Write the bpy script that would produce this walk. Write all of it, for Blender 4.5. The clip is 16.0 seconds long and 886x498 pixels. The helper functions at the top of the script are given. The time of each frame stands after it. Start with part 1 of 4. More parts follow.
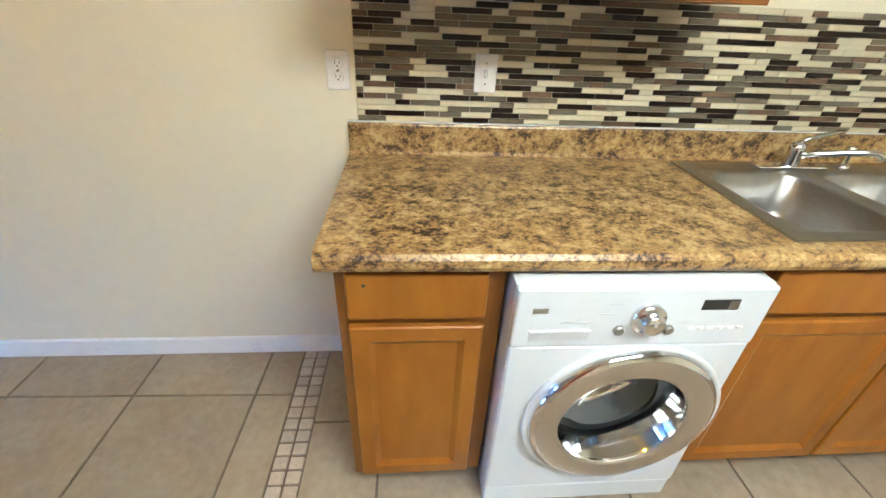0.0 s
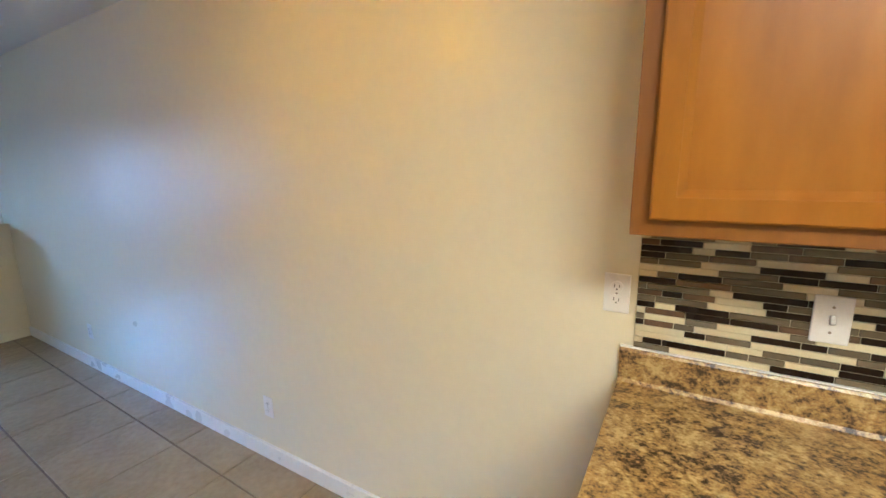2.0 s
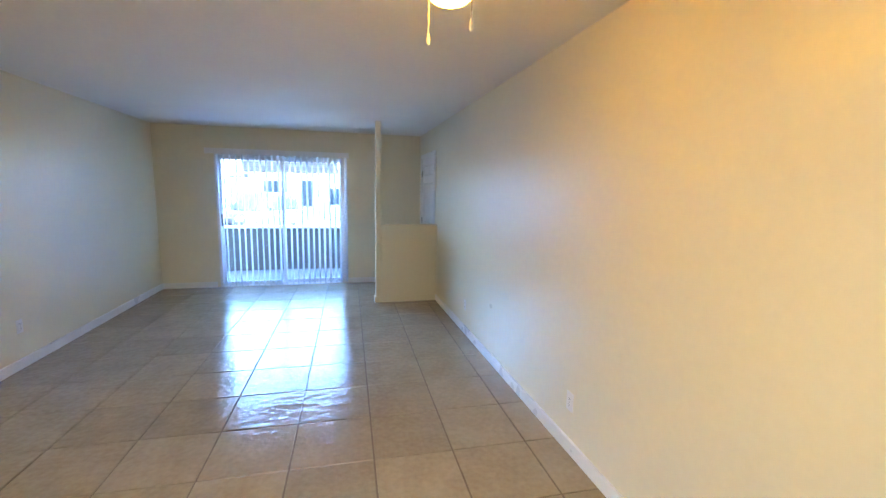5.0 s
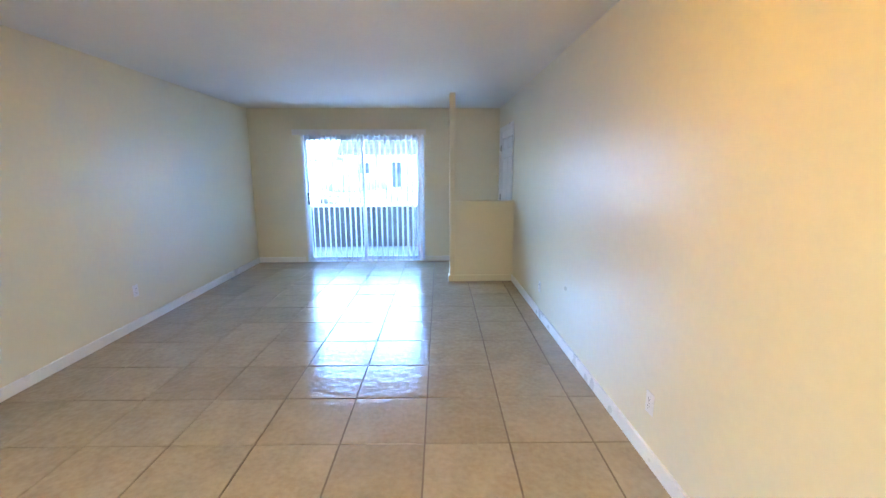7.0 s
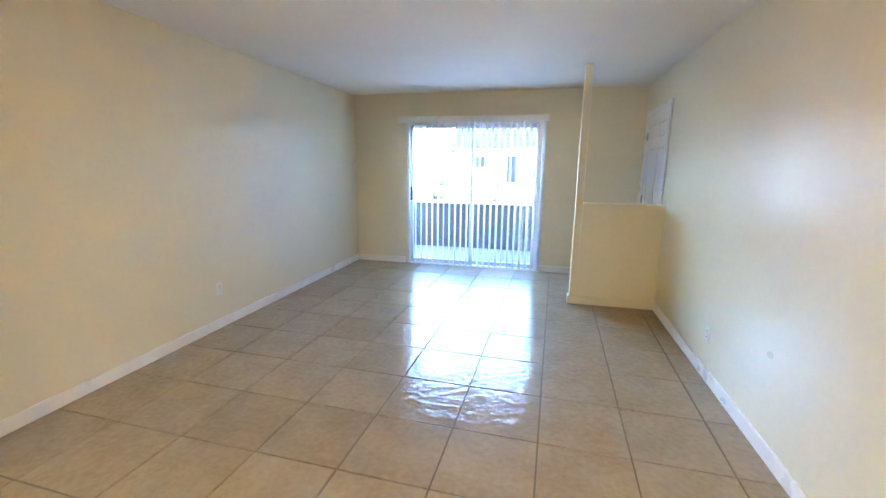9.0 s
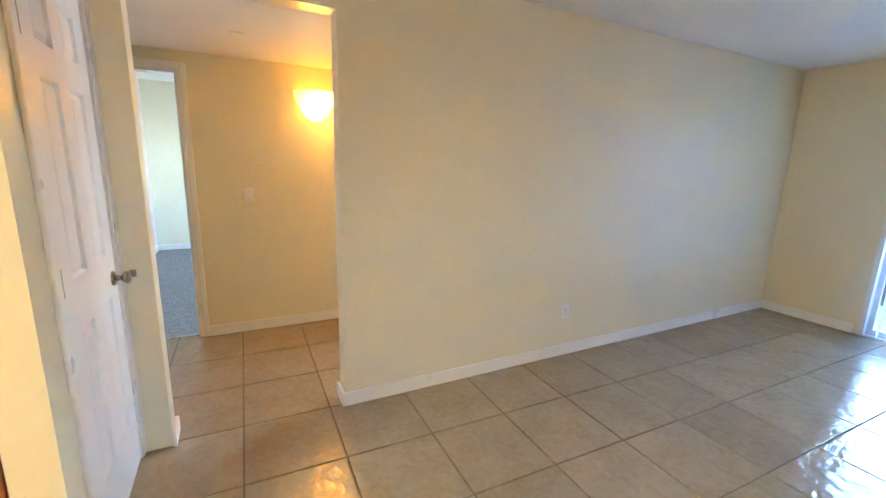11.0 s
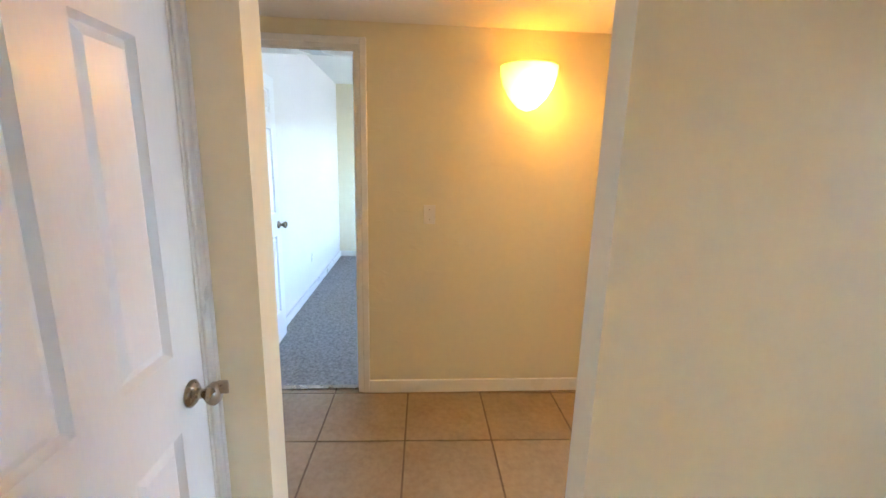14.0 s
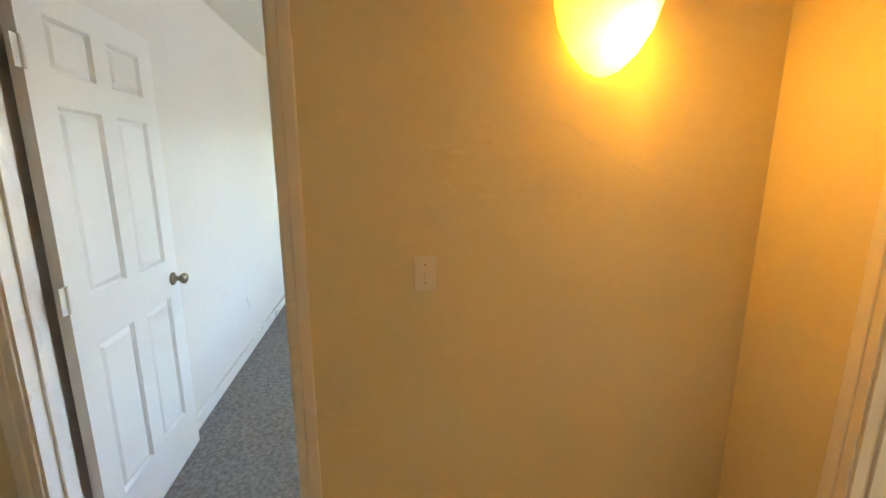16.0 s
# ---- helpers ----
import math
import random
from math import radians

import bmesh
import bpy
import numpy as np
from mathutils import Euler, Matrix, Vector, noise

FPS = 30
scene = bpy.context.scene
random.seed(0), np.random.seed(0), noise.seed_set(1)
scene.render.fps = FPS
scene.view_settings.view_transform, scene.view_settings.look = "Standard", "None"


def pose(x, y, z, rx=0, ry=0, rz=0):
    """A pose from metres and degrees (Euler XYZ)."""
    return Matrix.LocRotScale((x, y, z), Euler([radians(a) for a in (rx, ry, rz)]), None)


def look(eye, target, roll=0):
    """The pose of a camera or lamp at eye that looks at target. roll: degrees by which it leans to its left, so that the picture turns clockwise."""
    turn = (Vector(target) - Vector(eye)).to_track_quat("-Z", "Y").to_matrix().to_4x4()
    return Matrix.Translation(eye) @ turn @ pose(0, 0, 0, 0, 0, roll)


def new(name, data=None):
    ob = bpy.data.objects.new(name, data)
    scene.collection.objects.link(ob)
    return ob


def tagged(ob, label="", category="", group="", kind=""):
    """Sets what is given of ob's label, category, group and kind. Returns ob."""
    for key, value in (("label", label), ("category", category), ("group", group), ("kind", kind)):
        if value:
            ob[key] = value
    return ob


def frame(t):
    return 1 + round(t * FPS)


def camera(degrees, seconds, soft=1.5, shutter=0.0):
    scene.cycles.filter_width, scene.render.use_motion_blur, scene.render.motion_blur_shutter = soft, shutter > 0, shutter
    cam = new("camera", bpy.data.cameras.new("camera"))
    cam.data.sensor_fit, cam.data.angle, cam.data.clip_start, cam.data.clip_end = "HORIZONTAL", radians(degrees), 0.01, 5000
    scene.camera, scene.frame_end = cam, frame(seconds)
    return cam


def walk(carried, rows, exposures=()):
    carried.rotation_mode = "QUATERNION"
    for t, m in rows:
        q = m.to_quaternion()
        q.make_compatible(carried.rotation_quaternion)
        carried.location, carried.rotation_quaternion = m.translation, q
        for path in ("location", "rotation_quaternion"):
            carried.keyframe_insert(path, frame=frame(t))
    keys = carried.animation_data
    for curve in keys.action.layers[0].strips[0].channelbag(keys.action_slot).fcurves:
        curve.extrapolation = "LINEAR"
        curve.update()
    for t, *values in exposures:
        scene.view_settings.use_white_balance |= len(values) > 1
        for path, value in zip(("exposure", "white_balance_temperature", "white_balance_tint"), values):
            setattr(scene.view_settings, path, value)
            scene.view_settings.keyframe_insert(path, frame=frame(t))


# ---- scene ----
cam = camera(94.0, 16.0)
PATH = [
    (0, (2.523, -2.2, 1.369), (4.226, -2.36, 0.332), 2.8),
    (0.5, (2.547, -2.127, 1.398), (4.315, -2.029, 0.469), 1.3),
    (1, (2.586, -2.1, 1.433), (4.393, -1.696, 0.678), 0.2),
    (1.5, (2.64, -2.119, 1.484), (4.417, -1.402, 0.911), -0.8),
    (2, (2.685, -2.128, 1.525), (4.375, -1.132, 1.138), -0.8),
    (2.5, (2.725, -2.135, 1.545), (4.268, -0.889, 1.286), -0.7),
    (3, (2.72, -2.152, 1.554), (4.097, -0.713, 1.373), 0.1),
    (3.5, (2.709, -2.188, 1.557), (3.879, -0.575, 1.39), 0.5),
    (4, (2.654, -2.219, 1.55), (3.6, -0.468, 1.356), 0.9),
    (4.5, (2.601, -2.316, 1.529), (3.307, -0.459, 1.299), 1.1),
    (5, (2.596, -2.385, 1.533), (3.079, -0.465, 1.256), 1.1),
    (5.2, (2.605, -2.388, 1.522), (3.012, -0.451, 1.237), 0.9),
    (7.3, (2.82, -2.096, 1.461), (2.852, -0.133, 1.077), -0.3),
    (7.5, (2.808, -2.002, 1.459), (2.822, -0.041, 1.069), -0.3),
    (8, (2.754, -1.767, 1.469), (2.703, 0.193, 1.07), 0.2),
    (8.5, (2.788, -1.512, 1.455), (2.584, 0.437, 1.055), 0.3),
    (9, (2.75, -1.27, 1.443), (2.286, 0.635, 1.045), 0.6),
    (9.5, (2.604, -1.038, 1.419), (1.794, 0.746, 1.022), 0.8),
    (10, (2.491, -0.842, 1.405), (1.3, 0.714, 1.007), 1.0),
    (10.2, (2.459, -0.754, 1.412), (1.124, 0.68, 1.012), 1.1),
    (12.3, (1.805, -0.45, 1.485), (-0.138, -0.225, 1.066), 1.7),
    (12.5, (1.738, -0.433, 1.489), (-0.209, -0.252, 1.069), 1.6),
    (13, (1.518, -0.464, 1.484), (-0.432, -0.341, 1.056), 1.7),
    (13.5, (1.269, -0.534, 1.469), (-0.682, -0.406, 1.046), 1.5),
    (14, (0.994, -0.531, 1.456), (-0.957, -0.386, 1.044), 1.5),
    (14.5, (0.725, -0.521, 1.476), (-1.227, -0.36, 1.071), 1.4),
    (15, (0.422, -0.567, 1.468), (-1.532, -0.389, 1.08), 1.3),
    (15.5, (0.13, -0.578, 1.468), (-1.82, -0.357, 1.082), 0.8),
    (16, (-0.175, -0.568, 1.488), (-2.113, -0.278, 1.089), 0.1),
]
EXPOSURES = [(0, 5.78, 4650, 9), (1.5, 5.75, 4950, 10), (2.5, 5.62, 5250, 11), (4, 5.45, 5500, 11), (5, 5.95, 5700, 11), (7.5, 6.25, 5600, 9), (8.5, 6.35, 5900, 9), (9.5, 6.5, 6900, 11),
             (10, 6.5, 7000, 11), (12.5, 6.5, 5500, 10), (13.5, 6.48, 5900, 11), (14.5, 6.15, 6700, 12), (15.5, 5.85, 7800, 12), (16, 5.74, 8800, 12)]
walk(cam, [(t, look(eye, target, roll)) for t, eye, target, roll in PATH], exposures=EXPOSURES)
# ---------------------------------------------------------------- world, sun, exposure
world = bpy.data.worlds.new("sky")
scene.world = world
world.use_nodes = True
wn = world.node_tree.nodes
sky = wn.new("ShaderNodeTexSky")
sky.sky_type, sky.sun_disc = "NISHITA", False
sky.sun_elevation, sky.sun_rotation = radians(45), radians(86)
sky.ozone_density, sky.dust_density = 5.0, 0.3
wn["Background"].inputs[1].default_value = 0.15
world.node_tree.links.new(sky.outputs[0], wn["Background"].inputs[0])
sun = new("sun", bpy.data.lights.new("sun", "SUN"))
sun.data.energy, sun.data.angle, sun.data.color = 2.0, radians(0.5), (1.0, 0.95, 0.88)
sun.matrix_world = look((9, 0.6, 9), (0, 0, 0))


def daylight_lamp(name, eye, target, w, h, watts, color):
    """An area lamp that stands in for a window's daylight."""
    d = bpy.data.lights.new(name, "AREA")
    d.shape, d.size, d.size_y, d.energy, d.color = "RECTANGLE", w, h, watts, color
    ob = new(name, d)
    ob.matrix_world = look(eye, target)
    return ob


DAY = (0.66, 0.75, 1.0)
daylight_lamp("bedroom_daylight", (-3.6, 1.38, 1.5), (-3.6, 0, 1.2), 1.7, 1.1, 0.19, DAY)
# added fill lamps in front of blank walls, with no window modelled behind
daylight_lamp("bath_daylight_fill", (-1.3, 2.9, 1.6), (-1.3, 0, 1.0), 0.8, 0.8, 0.7, (0.8, 0.88, 1.0))
daylight_lamp("study_daylight_fill", (-3.2, -5.15, 1.5), (-3.2, 0, 1.0), 1.4, 1.1, 1.5, DAY)

# ---------------------------------------------------------------- materials


def shader(name, c1, c2=None, rough=0.5, metal=0.0, scale=3.0, fine=60.0, bump=0.0, bump_scale=80.0, spec=0.5,
           stretch=(1, 1, 1), random=0.0, rough_var=0.1, coat=0.0, large_bump=0.0, large_scale=4.0, marks=0.0):
    """A surface with two scales of colour variation, uneven gloss and fine relief."""
    m = bpy.data.materials.new(name)
    m.use_nodes = True
    n, l = m.node_tree.nodes, m.node_tree.links
    b = n["Principled BSDF"]
    c2 = c2 or tuple(0.86 * c for c in c1)
    geo = n.new("ShaderNodeNewGeometry")
    mp = n.new("ShaderNodeMapping")
    mp.inputs["Scale"].default_value = stretch
    l.new(geo.outputs["Position"], mp.inputs[0])
    big = n.new("ShaderNodeTexNoise")
    big.inputs["Scale"].default_value, big.inputs["Detail"].default_value = scale, 3
    small = n.new("ShaderNodeTexNoise")
    small.inputs["Scale"].default_value, small.inputs["Detail"].default_value = fine, 4
    l.new(mp.outputs[0], big.inputs["Vector"])
    l.new(mp.outputs[0], small.inputs["Vector"])
    add = n.new("ShaderNodeMath")
    add.operation = "ADD"
    l.new(big.outputs[0], add.inputs[0])
    l.new(small.outputs[0], add.inputs[1])
    ramp = n.new("ShaderNodeMapRange")
    ramp.inputs["From Min"].default_value, ramp.inputs["From Max"].default_value = 0.7, 1.3
    l.new(add.outputs[0], ramp.inputs["Value"])
    mix = n.new("ShaderNodeMix")
    mix.data_type = "RGBA"
    mix.inputs["A"].default_value, mix.inputs["B"].default_value = (*c1, 1), (*c2, 1)
    l.new(ramp.outputs[0], mix.inputs["Factor"])
    col = mix.outputs["Result"]
    if random:
        info = n.new("ShaderNodeObjectInfo")
        hsv = n.new("ShaderNodeHueSaturation")
        mr = n.new("ShaderNodeMapRange")
        mr.inputs["To Min"].default_value, mr.inputs["To Max"].default_value = 1 - random, 1 + random
        l.new(info.outputs["Random"], mr.inputs["Value"])
        l.new(mr.outputs[0], hsv.inputs["Value"])
        l.new(col, hsv.inputs["Color"])
        col = hsv.outputs[0]
    l.new(col, b.inputs["Base Color"])
    rr = n.new("ShaderNodeMapRange")
    rr.inputs["To Min"].default_value, rr.inputs["To Max"].default_value = max(rough - rough_var, 0.02), rough + rough_var
    l.new(big.outputs[0], rr.inputs["Value"])
    l.new(rr.outputs[0], b.inputs["Roughness"])
    b.inputs["Metallic"].default_value, b.inputs["Specular IOR Level"].default_value = metal, spec
    b.inputs["Coat Weight"].default_value = coat
    last = None
    if large_bump:
        ln = n.new("ShaderNodeTexNoise")
        ln.inputs["Scale"].default_value, ln.inputs["Detail"].default_value = large_scale, 2
        l.new(geo.outputs["Position"], ln.inputs["Vector"])
        lb = n.new("ShaderNodeBump")
        lb.inputs["Strength"].default_value, lb.inputs["Distance"].default_value = 1.0, large_bump
        l.new(ln.outputs[0], lb.inputs["Height"])
        last = lb.outputs[0]
    if marks:
        mm = n.new("ShaderNodeMapping")
        mm.inputs["Scale"].default_value = (5.0, 5.0, 14.0)
        l.new(geo.outputs["Position"], mm.inputs[0])
        kn = n.new("ShaderNodeTexNoise")
        kn.inputs["Scale"].default_value, kn.inputs["Detail"].default_value, kn.inputs["Distortion"].default_value = 1.0, 4, 0.9
        l.new(mm.outputs[0], kn.inputs["Vector"])
        kr = n.new("ShaderNodeMapRange")
        kr.inputs["From Min"].default_value, kr.inputs["From Max"].default_value = 0.61, 0.66
        l.new(kn.outputs[0], kr.inputs["Value"])
        kb = n.new("ShaderNodeBump")
        kb.inputs["Strength"].default_value, kb.inputs["Distance"].default_value = 0.6, marks
        l.new(kr.outputs[0], kb.inputs["Height"])
        if last:
            l.new(last, kb.inputs["Normal"])
        last = kb.outputs[0]
    if bump:
        bn = n.new("ShaderNodeTexNoise")
        bn.inputs["Scale"].default_value, bn.inputs["Detail"].default_value = bump_scale, 3
        l.new(mp.outputs[0], bn.inputs["Vector"])
        bb = n.new("ShaderNodeBump")
        bb.inputs["Strength"].default_value, bb.inputs["Distance"].default_value = 1.0, bump
        l.new(bn.outputs[0], bb.inputs["Height"])
        if last:
            l.new(last, bb.inputs["Normal"])
        last = bb.outputs[0]
    if last:
        l.new(last, b.inputs["Normal"])
    return m


def glow(name, color, strength):
    m = bpy.data.materials.new(name)
    m.use_nodes = True
    b = m.node_tree.nodes["Principled BSDF"]
    b.inputs["Base Color"].default_value = (*color, 1)
    b.inputs["Emission Color"].default_value = (*color, 1)
    b.inputs["Emission Strength"].default_value = strength
    return m


M_WALL = shader("wall_paint", (0.74, 0.69, 0.515), (0.71, 0.66, 0.485), rough=0.33, scale=1.2, fine=25, bump=0.0004, bump_scale=45, large_bump=0.002, large_scale=5)
M_HALLWALL = shader("trowelled_wall_paint", (0.74, 0.69, 0.515), (0.71, 0.66, 0.485), rough=0.48, scale=1.2, fine=25, bump=0.0004, bump_scale=45, large_bump=0.002, large_scale=5, marks=0.0012)
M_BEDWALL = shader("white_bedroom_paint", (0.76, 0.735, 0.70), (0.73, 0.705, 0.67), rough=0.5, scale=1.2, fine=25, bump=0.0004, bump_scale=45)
M_CEIL = shader("ceiling_paint", (0.80, 0.78, 0.73), (0.76, 0.74, 0.69), rough=0.75, scale=1.0, fine=40, bump=0.0015, bump_scale=90)
M_TRIM = shader("white_gloss_trim", (0.80, 0.80, 0.78), (0.76, 0.76, 0.73), rough=0.3, scale=4, fine=90, bump=0.0003, bump_scale=120)
M_DOOR = shader("white_door_paint", (0.80, 0.80, 0.79), (0.77, 0.77, 0.76), rough=0.32, scale=3, fine=120, bump=0.0003, bump_scale=150, stretch=(1, 1, 0.2))
M_TILE = shader("beige_ceramic_tile", (0.36, 0.295, 0.205), (0.285, 0.225, 0.15), rough=0.15, scale=5, fine=28, bump=0.0004, bump_scale=30, random=0.08, rough_var=0.06, large_bump=0.005, large_scale=15)
M_GROUT = shader("brown_grout", (0.12, 0.085, 0.06), (0.17, 0.125, 0.09), rough=0.85, scale=8, fine=120, bump=0.001)
M_WOOD = shader("honey_maple", (0.335, 0.132, 0.007), (0.245, 0.088, 0.004), rough=0.36, spec=0.3, scale=6, fine=13, bump=0.0002, bump_scale=40, stretch=(1.3, 1.3, 0.35), coat=0.06)
M_WOOD_IN = shader("maple_frame", (0.22, 0.083, 0.005), (0.165, 0.058, 0.004), rough=0.4, scale=3.5, fine=26, stretch=(1.6, 1.6, 0.22), bump=0.0003)
M_PANTRY = shader("cherry_laminate", (0.36, 0.10, 0.025), (0.29, 0.075, 0.018), rough=0.35, scale=2.5, fine=22, stretch=(1.5, 1.5, 0.15), bump=0.0002)
M_PLASTIC = shader("white_plastic", (0.80, 0.79, 0.76), (0.76, 0.75, 0.72), rough=0.3, scale=20, fine=150)
M_DARK = shader("dark_slot", (0.03, 0.028, 0.025), (0.02, 0.02, 0.02), rough=0.5)
M_ENAMEL = shader("white_enamel", (0.66, 0.69, 0.72), (0.64, 0.67, 0.70), rough=0.2, scale=2, fine=40, coat=0.3)
M_CHROME = shader("chrome", (0.80, 0.80, 0.80), (0.72, 0.72, 0.72), rough=0.08, metal=1.0, rough_var=0.04, scale=8)
M_RING = shader("satin_silver_ring", (0.52, 0.47, 0.40), (0.51, 0.46, 0.39), rough=0.36, metal=0.9, rough_var=0.03, scale=3)
M_STEEL = shader("brushed_steel", (0.42, 0.41, 0.39), (0.34, 0.33, 0.31), rough=0.34, metal=1.0, fine=160, scale=5, stretch=(0.4, 3, 1), bump=0.0001, bump_scale=200)
M_DRUM = shader("bright_drum_steel", (0.72, 0.72, 0.70), (0.66, 0.66, 0.64), rough=0.32, metal=0.8, scale=6)
M_NICKEL = shader("antique_nickel", (0.36, 0.31, 0.25), (0.28, 0.24, 0.19), rough=0.28, metal=1.0, scale=20)
M_RUBBER = shader("grey_rubber", (0.10, 0.105, 0.11), (0.07, 0.075, 0.08), rough=0.5)
M_CARPET = shader("grey_carpet", (0.38, 0.36, 0.35), (0.15, 0.145, 0.145), rough=0.95, scale=45, fine=230, bump=0.006, bump_scale=200, spec=0.1)


def vinyl():
    """Thin vinyl that lets part of the daylight through."""
    m = shader("white_vinyl_slat", (0.60, 0.63, 0.67), (0.56, 0.59, 0.63), rough=0.45, scale=4, fine=60)
    n, l = m.node_tree.nodes, m.node_tree.links
    tr = n.new("ShaderNodeBsdfTranslucent")
    tr.inputs[0].default_value = (0.70, 0.74, 0.80, 1)
    mx = n.new("ShaderNodeMixShader")
    mx.inputs[0].default_value = 0.3
    l.new(n["Principled BSDF"].outputs[0], mx.inputs[1])
    l.new(tr.outputs[0], mx.inputs[2])
    l.new(mx.outputs[0], n["Material Output"].inputs[0])
    return m


M_BLIND = vinyl()
M_ALU = shader("white_aluminium", (0.74, 0.75, 0.76), (0.68, 0.69, 0.70), rough=0.35, metal=0.2, scale=5)
M_SASH = shader("mill_aluminium", (0.55, 0.57, 0.60), (0.50, 0.52, 0.55), rough=0.4, metal=0.2, scale=5)
M_STUCCO = shader("cream_stucco", (0.40, 0.36, 0.31), (0.35, 0.31, 0.27), rough=0.9, scale=1, fine=40, bump=0.004, bump_scale=40)
M_SIDING = shader("dark_brown_siding", (0.05, 0.045, 0.045), (0.036, 0.033, 0.033), rough=0.7, scale=3, fine=30, stretch=(3, 3, 0.3), bump=0.001)
M_CONC = shader("concrete", (0.11, 0.11, 0.112), (0.09, 0.09, 0.092), rough=0.85, scale=1.5, fine=30, bump=0.002)
M_ASPH = shader("pale_paving", (0.20, 0.197, 0.19), (0.15, 0.148, 0.143), rough=0.9, scale=0.6, fine=40, bump=0.003)
M_ROOF = shader("brown_shingle", (0.028, 0.026, 0.027), (0.02, 0.018, 0.019), rough=0.95, spec=0.1, scale=2, fine=20, bump=0.006, bump_scale=12)
M_CARW = shader("silver_car_paint", (0.38, 0.40, 0.43), (0.35, 0.37, 0.40), rough=0.2, metal=0.4, coat=0.6)
M_CARD = shader("dark_car_paint", (0.05, 0.055, 0.07), (0.04, 0.045, 0.06), rough=0.3, metal=0.0, coat=0.1)
M_CARGLASS = shader("tinted_car_glass", (0.02, 0.025, 0.03), (0.02, 0.022, 0.025), rough=0.1, spec=0.2)
M_TYRE = shader("tyre_rubber", (0.03, 0.03, 0.03), (0.02, 0.02, 0.02), rough=0.8)
M_FAN = shader("white_fan_enamel", (0.72, 0.70, 0.66), (0.68, 0.66, 0.62), rough=0.35)
G_FAN = glow("warm_lit_globe", (1.0, 0.47, 0.02), 1.15)
G_KITCHEN = glow("lit_fluorescent_lens", (1.0, 0.85, 0.57), 0.82)


def lit_bowl(bulb, color, power):
    """Frosted glass lit from inside: brighter where it lies nearer to the bulb."""
    m = glow("warm_lit_alabaster", color, 1.0)
    n, l = m.node_tree.nodes, m.node_tree.links
    geo = n.new("ShaderNodeNewGeometry")
    dist = n.new("ShaderNodeVectorMath")
    dist.operation = "DISTANCE"
    dist.inputs[1].default_value = bulb
    l.new(geo.outputs["Position"], dist.inputs[0])
    sq = n.new("ShaderNodeMath")
    sq.operation = "POWER"
    sq.inputs[1].default_value = 2.5
    l.new(dist.outputs["Value"], sq.inputs[0])
    cloud = n.new("ShaderNodeTexNoise")
    cloud.inputs["Scale"].default_value, cloud.inputs["Detail"].default_value = 14, 3
    l.new(geo.outputs["Position"], cloud.inputs["Vector"])
    var = n.new("ShaderNodeMapRange")
    var.inputs["To Min"].default_value, var.inputs["To Max"].default_value = 0.6 * power, 1.4 * power
    l.new(cloud.outputs[0], var.inputs["Value"])
    div = n.new("ShaderNodeMath")
    div.operation = "DIVIDE"
    l.new(var.outputs[0], div.inputs[0])
    l.new(sq.outputs[0], div.inputs[1])
    l.new(div.outputs[0], n["Principled BSDF"].inputs["Emission Strength"])
    return m


def glass_material(name, tint=(0.95, 0.98, 0.97)):
    m = bpy.data.materials.new(name)
    m.use_nodes = True
    b = m.node_tree.nodes["Principled BSDF"]
    b.inputs["Base Color"].default_value = (*tint, 1)
    b.inputs["Roughness"].default_value, b.inputs["Transmission Weight"].default_value, b.inputs["IOR"].default_value = 0.01, 1.0, 1.05
    return m


M_GLASS = glass_material("clear_glass")
M_PORTHOLE = glass_material("smoked_porthole_glass", (0.75, 0.78, 0.80))


def laminate():
    """Speckled granite-look laminate: ochre, brown and near-black flecks."""
    m = bpy.data.materials.new("granite_look_laminate")
    m.use_nodes = True
    n, l = m.node_tree.nodes, m.node_tree.links
    b = n["Principled BSDF"]
    geo = n.new("ShaderNodeNewGeometry")
    mp = n.new("ShaderNodeMapping")
    mp.inputs["Rotation"].default_value = (0, 0, radians(14))
    mp.inputs["Scale"].default_value = (1.1, 0.85, 1.1)
    l.new(geo.outputs["Position"], mp.inputs[0])
    layers = []
    for scale, detail, rough in ((12, 4, 0.65), (48, 4, 0.72), (125, 2, 0.6)):
        t = n.new("ShaderNodeTexNoise")
        t.inputs["Scale"].default_value, t.inputs["Detail"].default_value, t.inputs["Roughness"].default_value = scale, detail, rough
        t.inputs["Distortion"].default_value = 0.25
        l.new(mp.outputs[0], t.inputs["Vector"])
        layers.append(t)
    m1, m2 = n.new("ShaderNodeMix"), n.new("ShaderNodeMix")
    m1.inputs["Factor"].default_value, m2.inputs["Factor"].default_value = 0.54, 0.25
    l.new(layers[0].outputs[0], m1.inputs["A"])
    l.new(layers[1].outputs[0], m1.inputs["B"])
    l.new(m1.outputs["Result"], m2.inputs["A"])
    l.new(layers[2].outputs[0], m2.inputs["B"])
    r = n.new("ShaderNodeValToRGB")
    cr = r.color_ramp
    cr.elements[0].position, cr.elements[0].color = 0.412, (0.040, 0.022, 0.011, 1)
    cr.elements[1].position, cr.elements[1].color = 0.585, (0.52, 0.375, 0.15, 1)
    for p, q in ((0.442, (0.115, 0.066, 0.029)), (0.475, (0.24, 0.145, 0.050)), (0.52, (0.36, 0.222, 0.066)), (0.553, (0.40, 0.28, 0.11))):
        e = cr.elements.new(p)
        e.color = (*q, 1)
    l.new(m2.outputs["Result"], r.inputs[0])
    l.new(r.outputs[0], b.inputs["Base Color"])
    b.inputs["Roughness"].default_value = 0.33
    return m


M_LAM = laminate()

# ---------------------------------------------------------------- mesh helpers


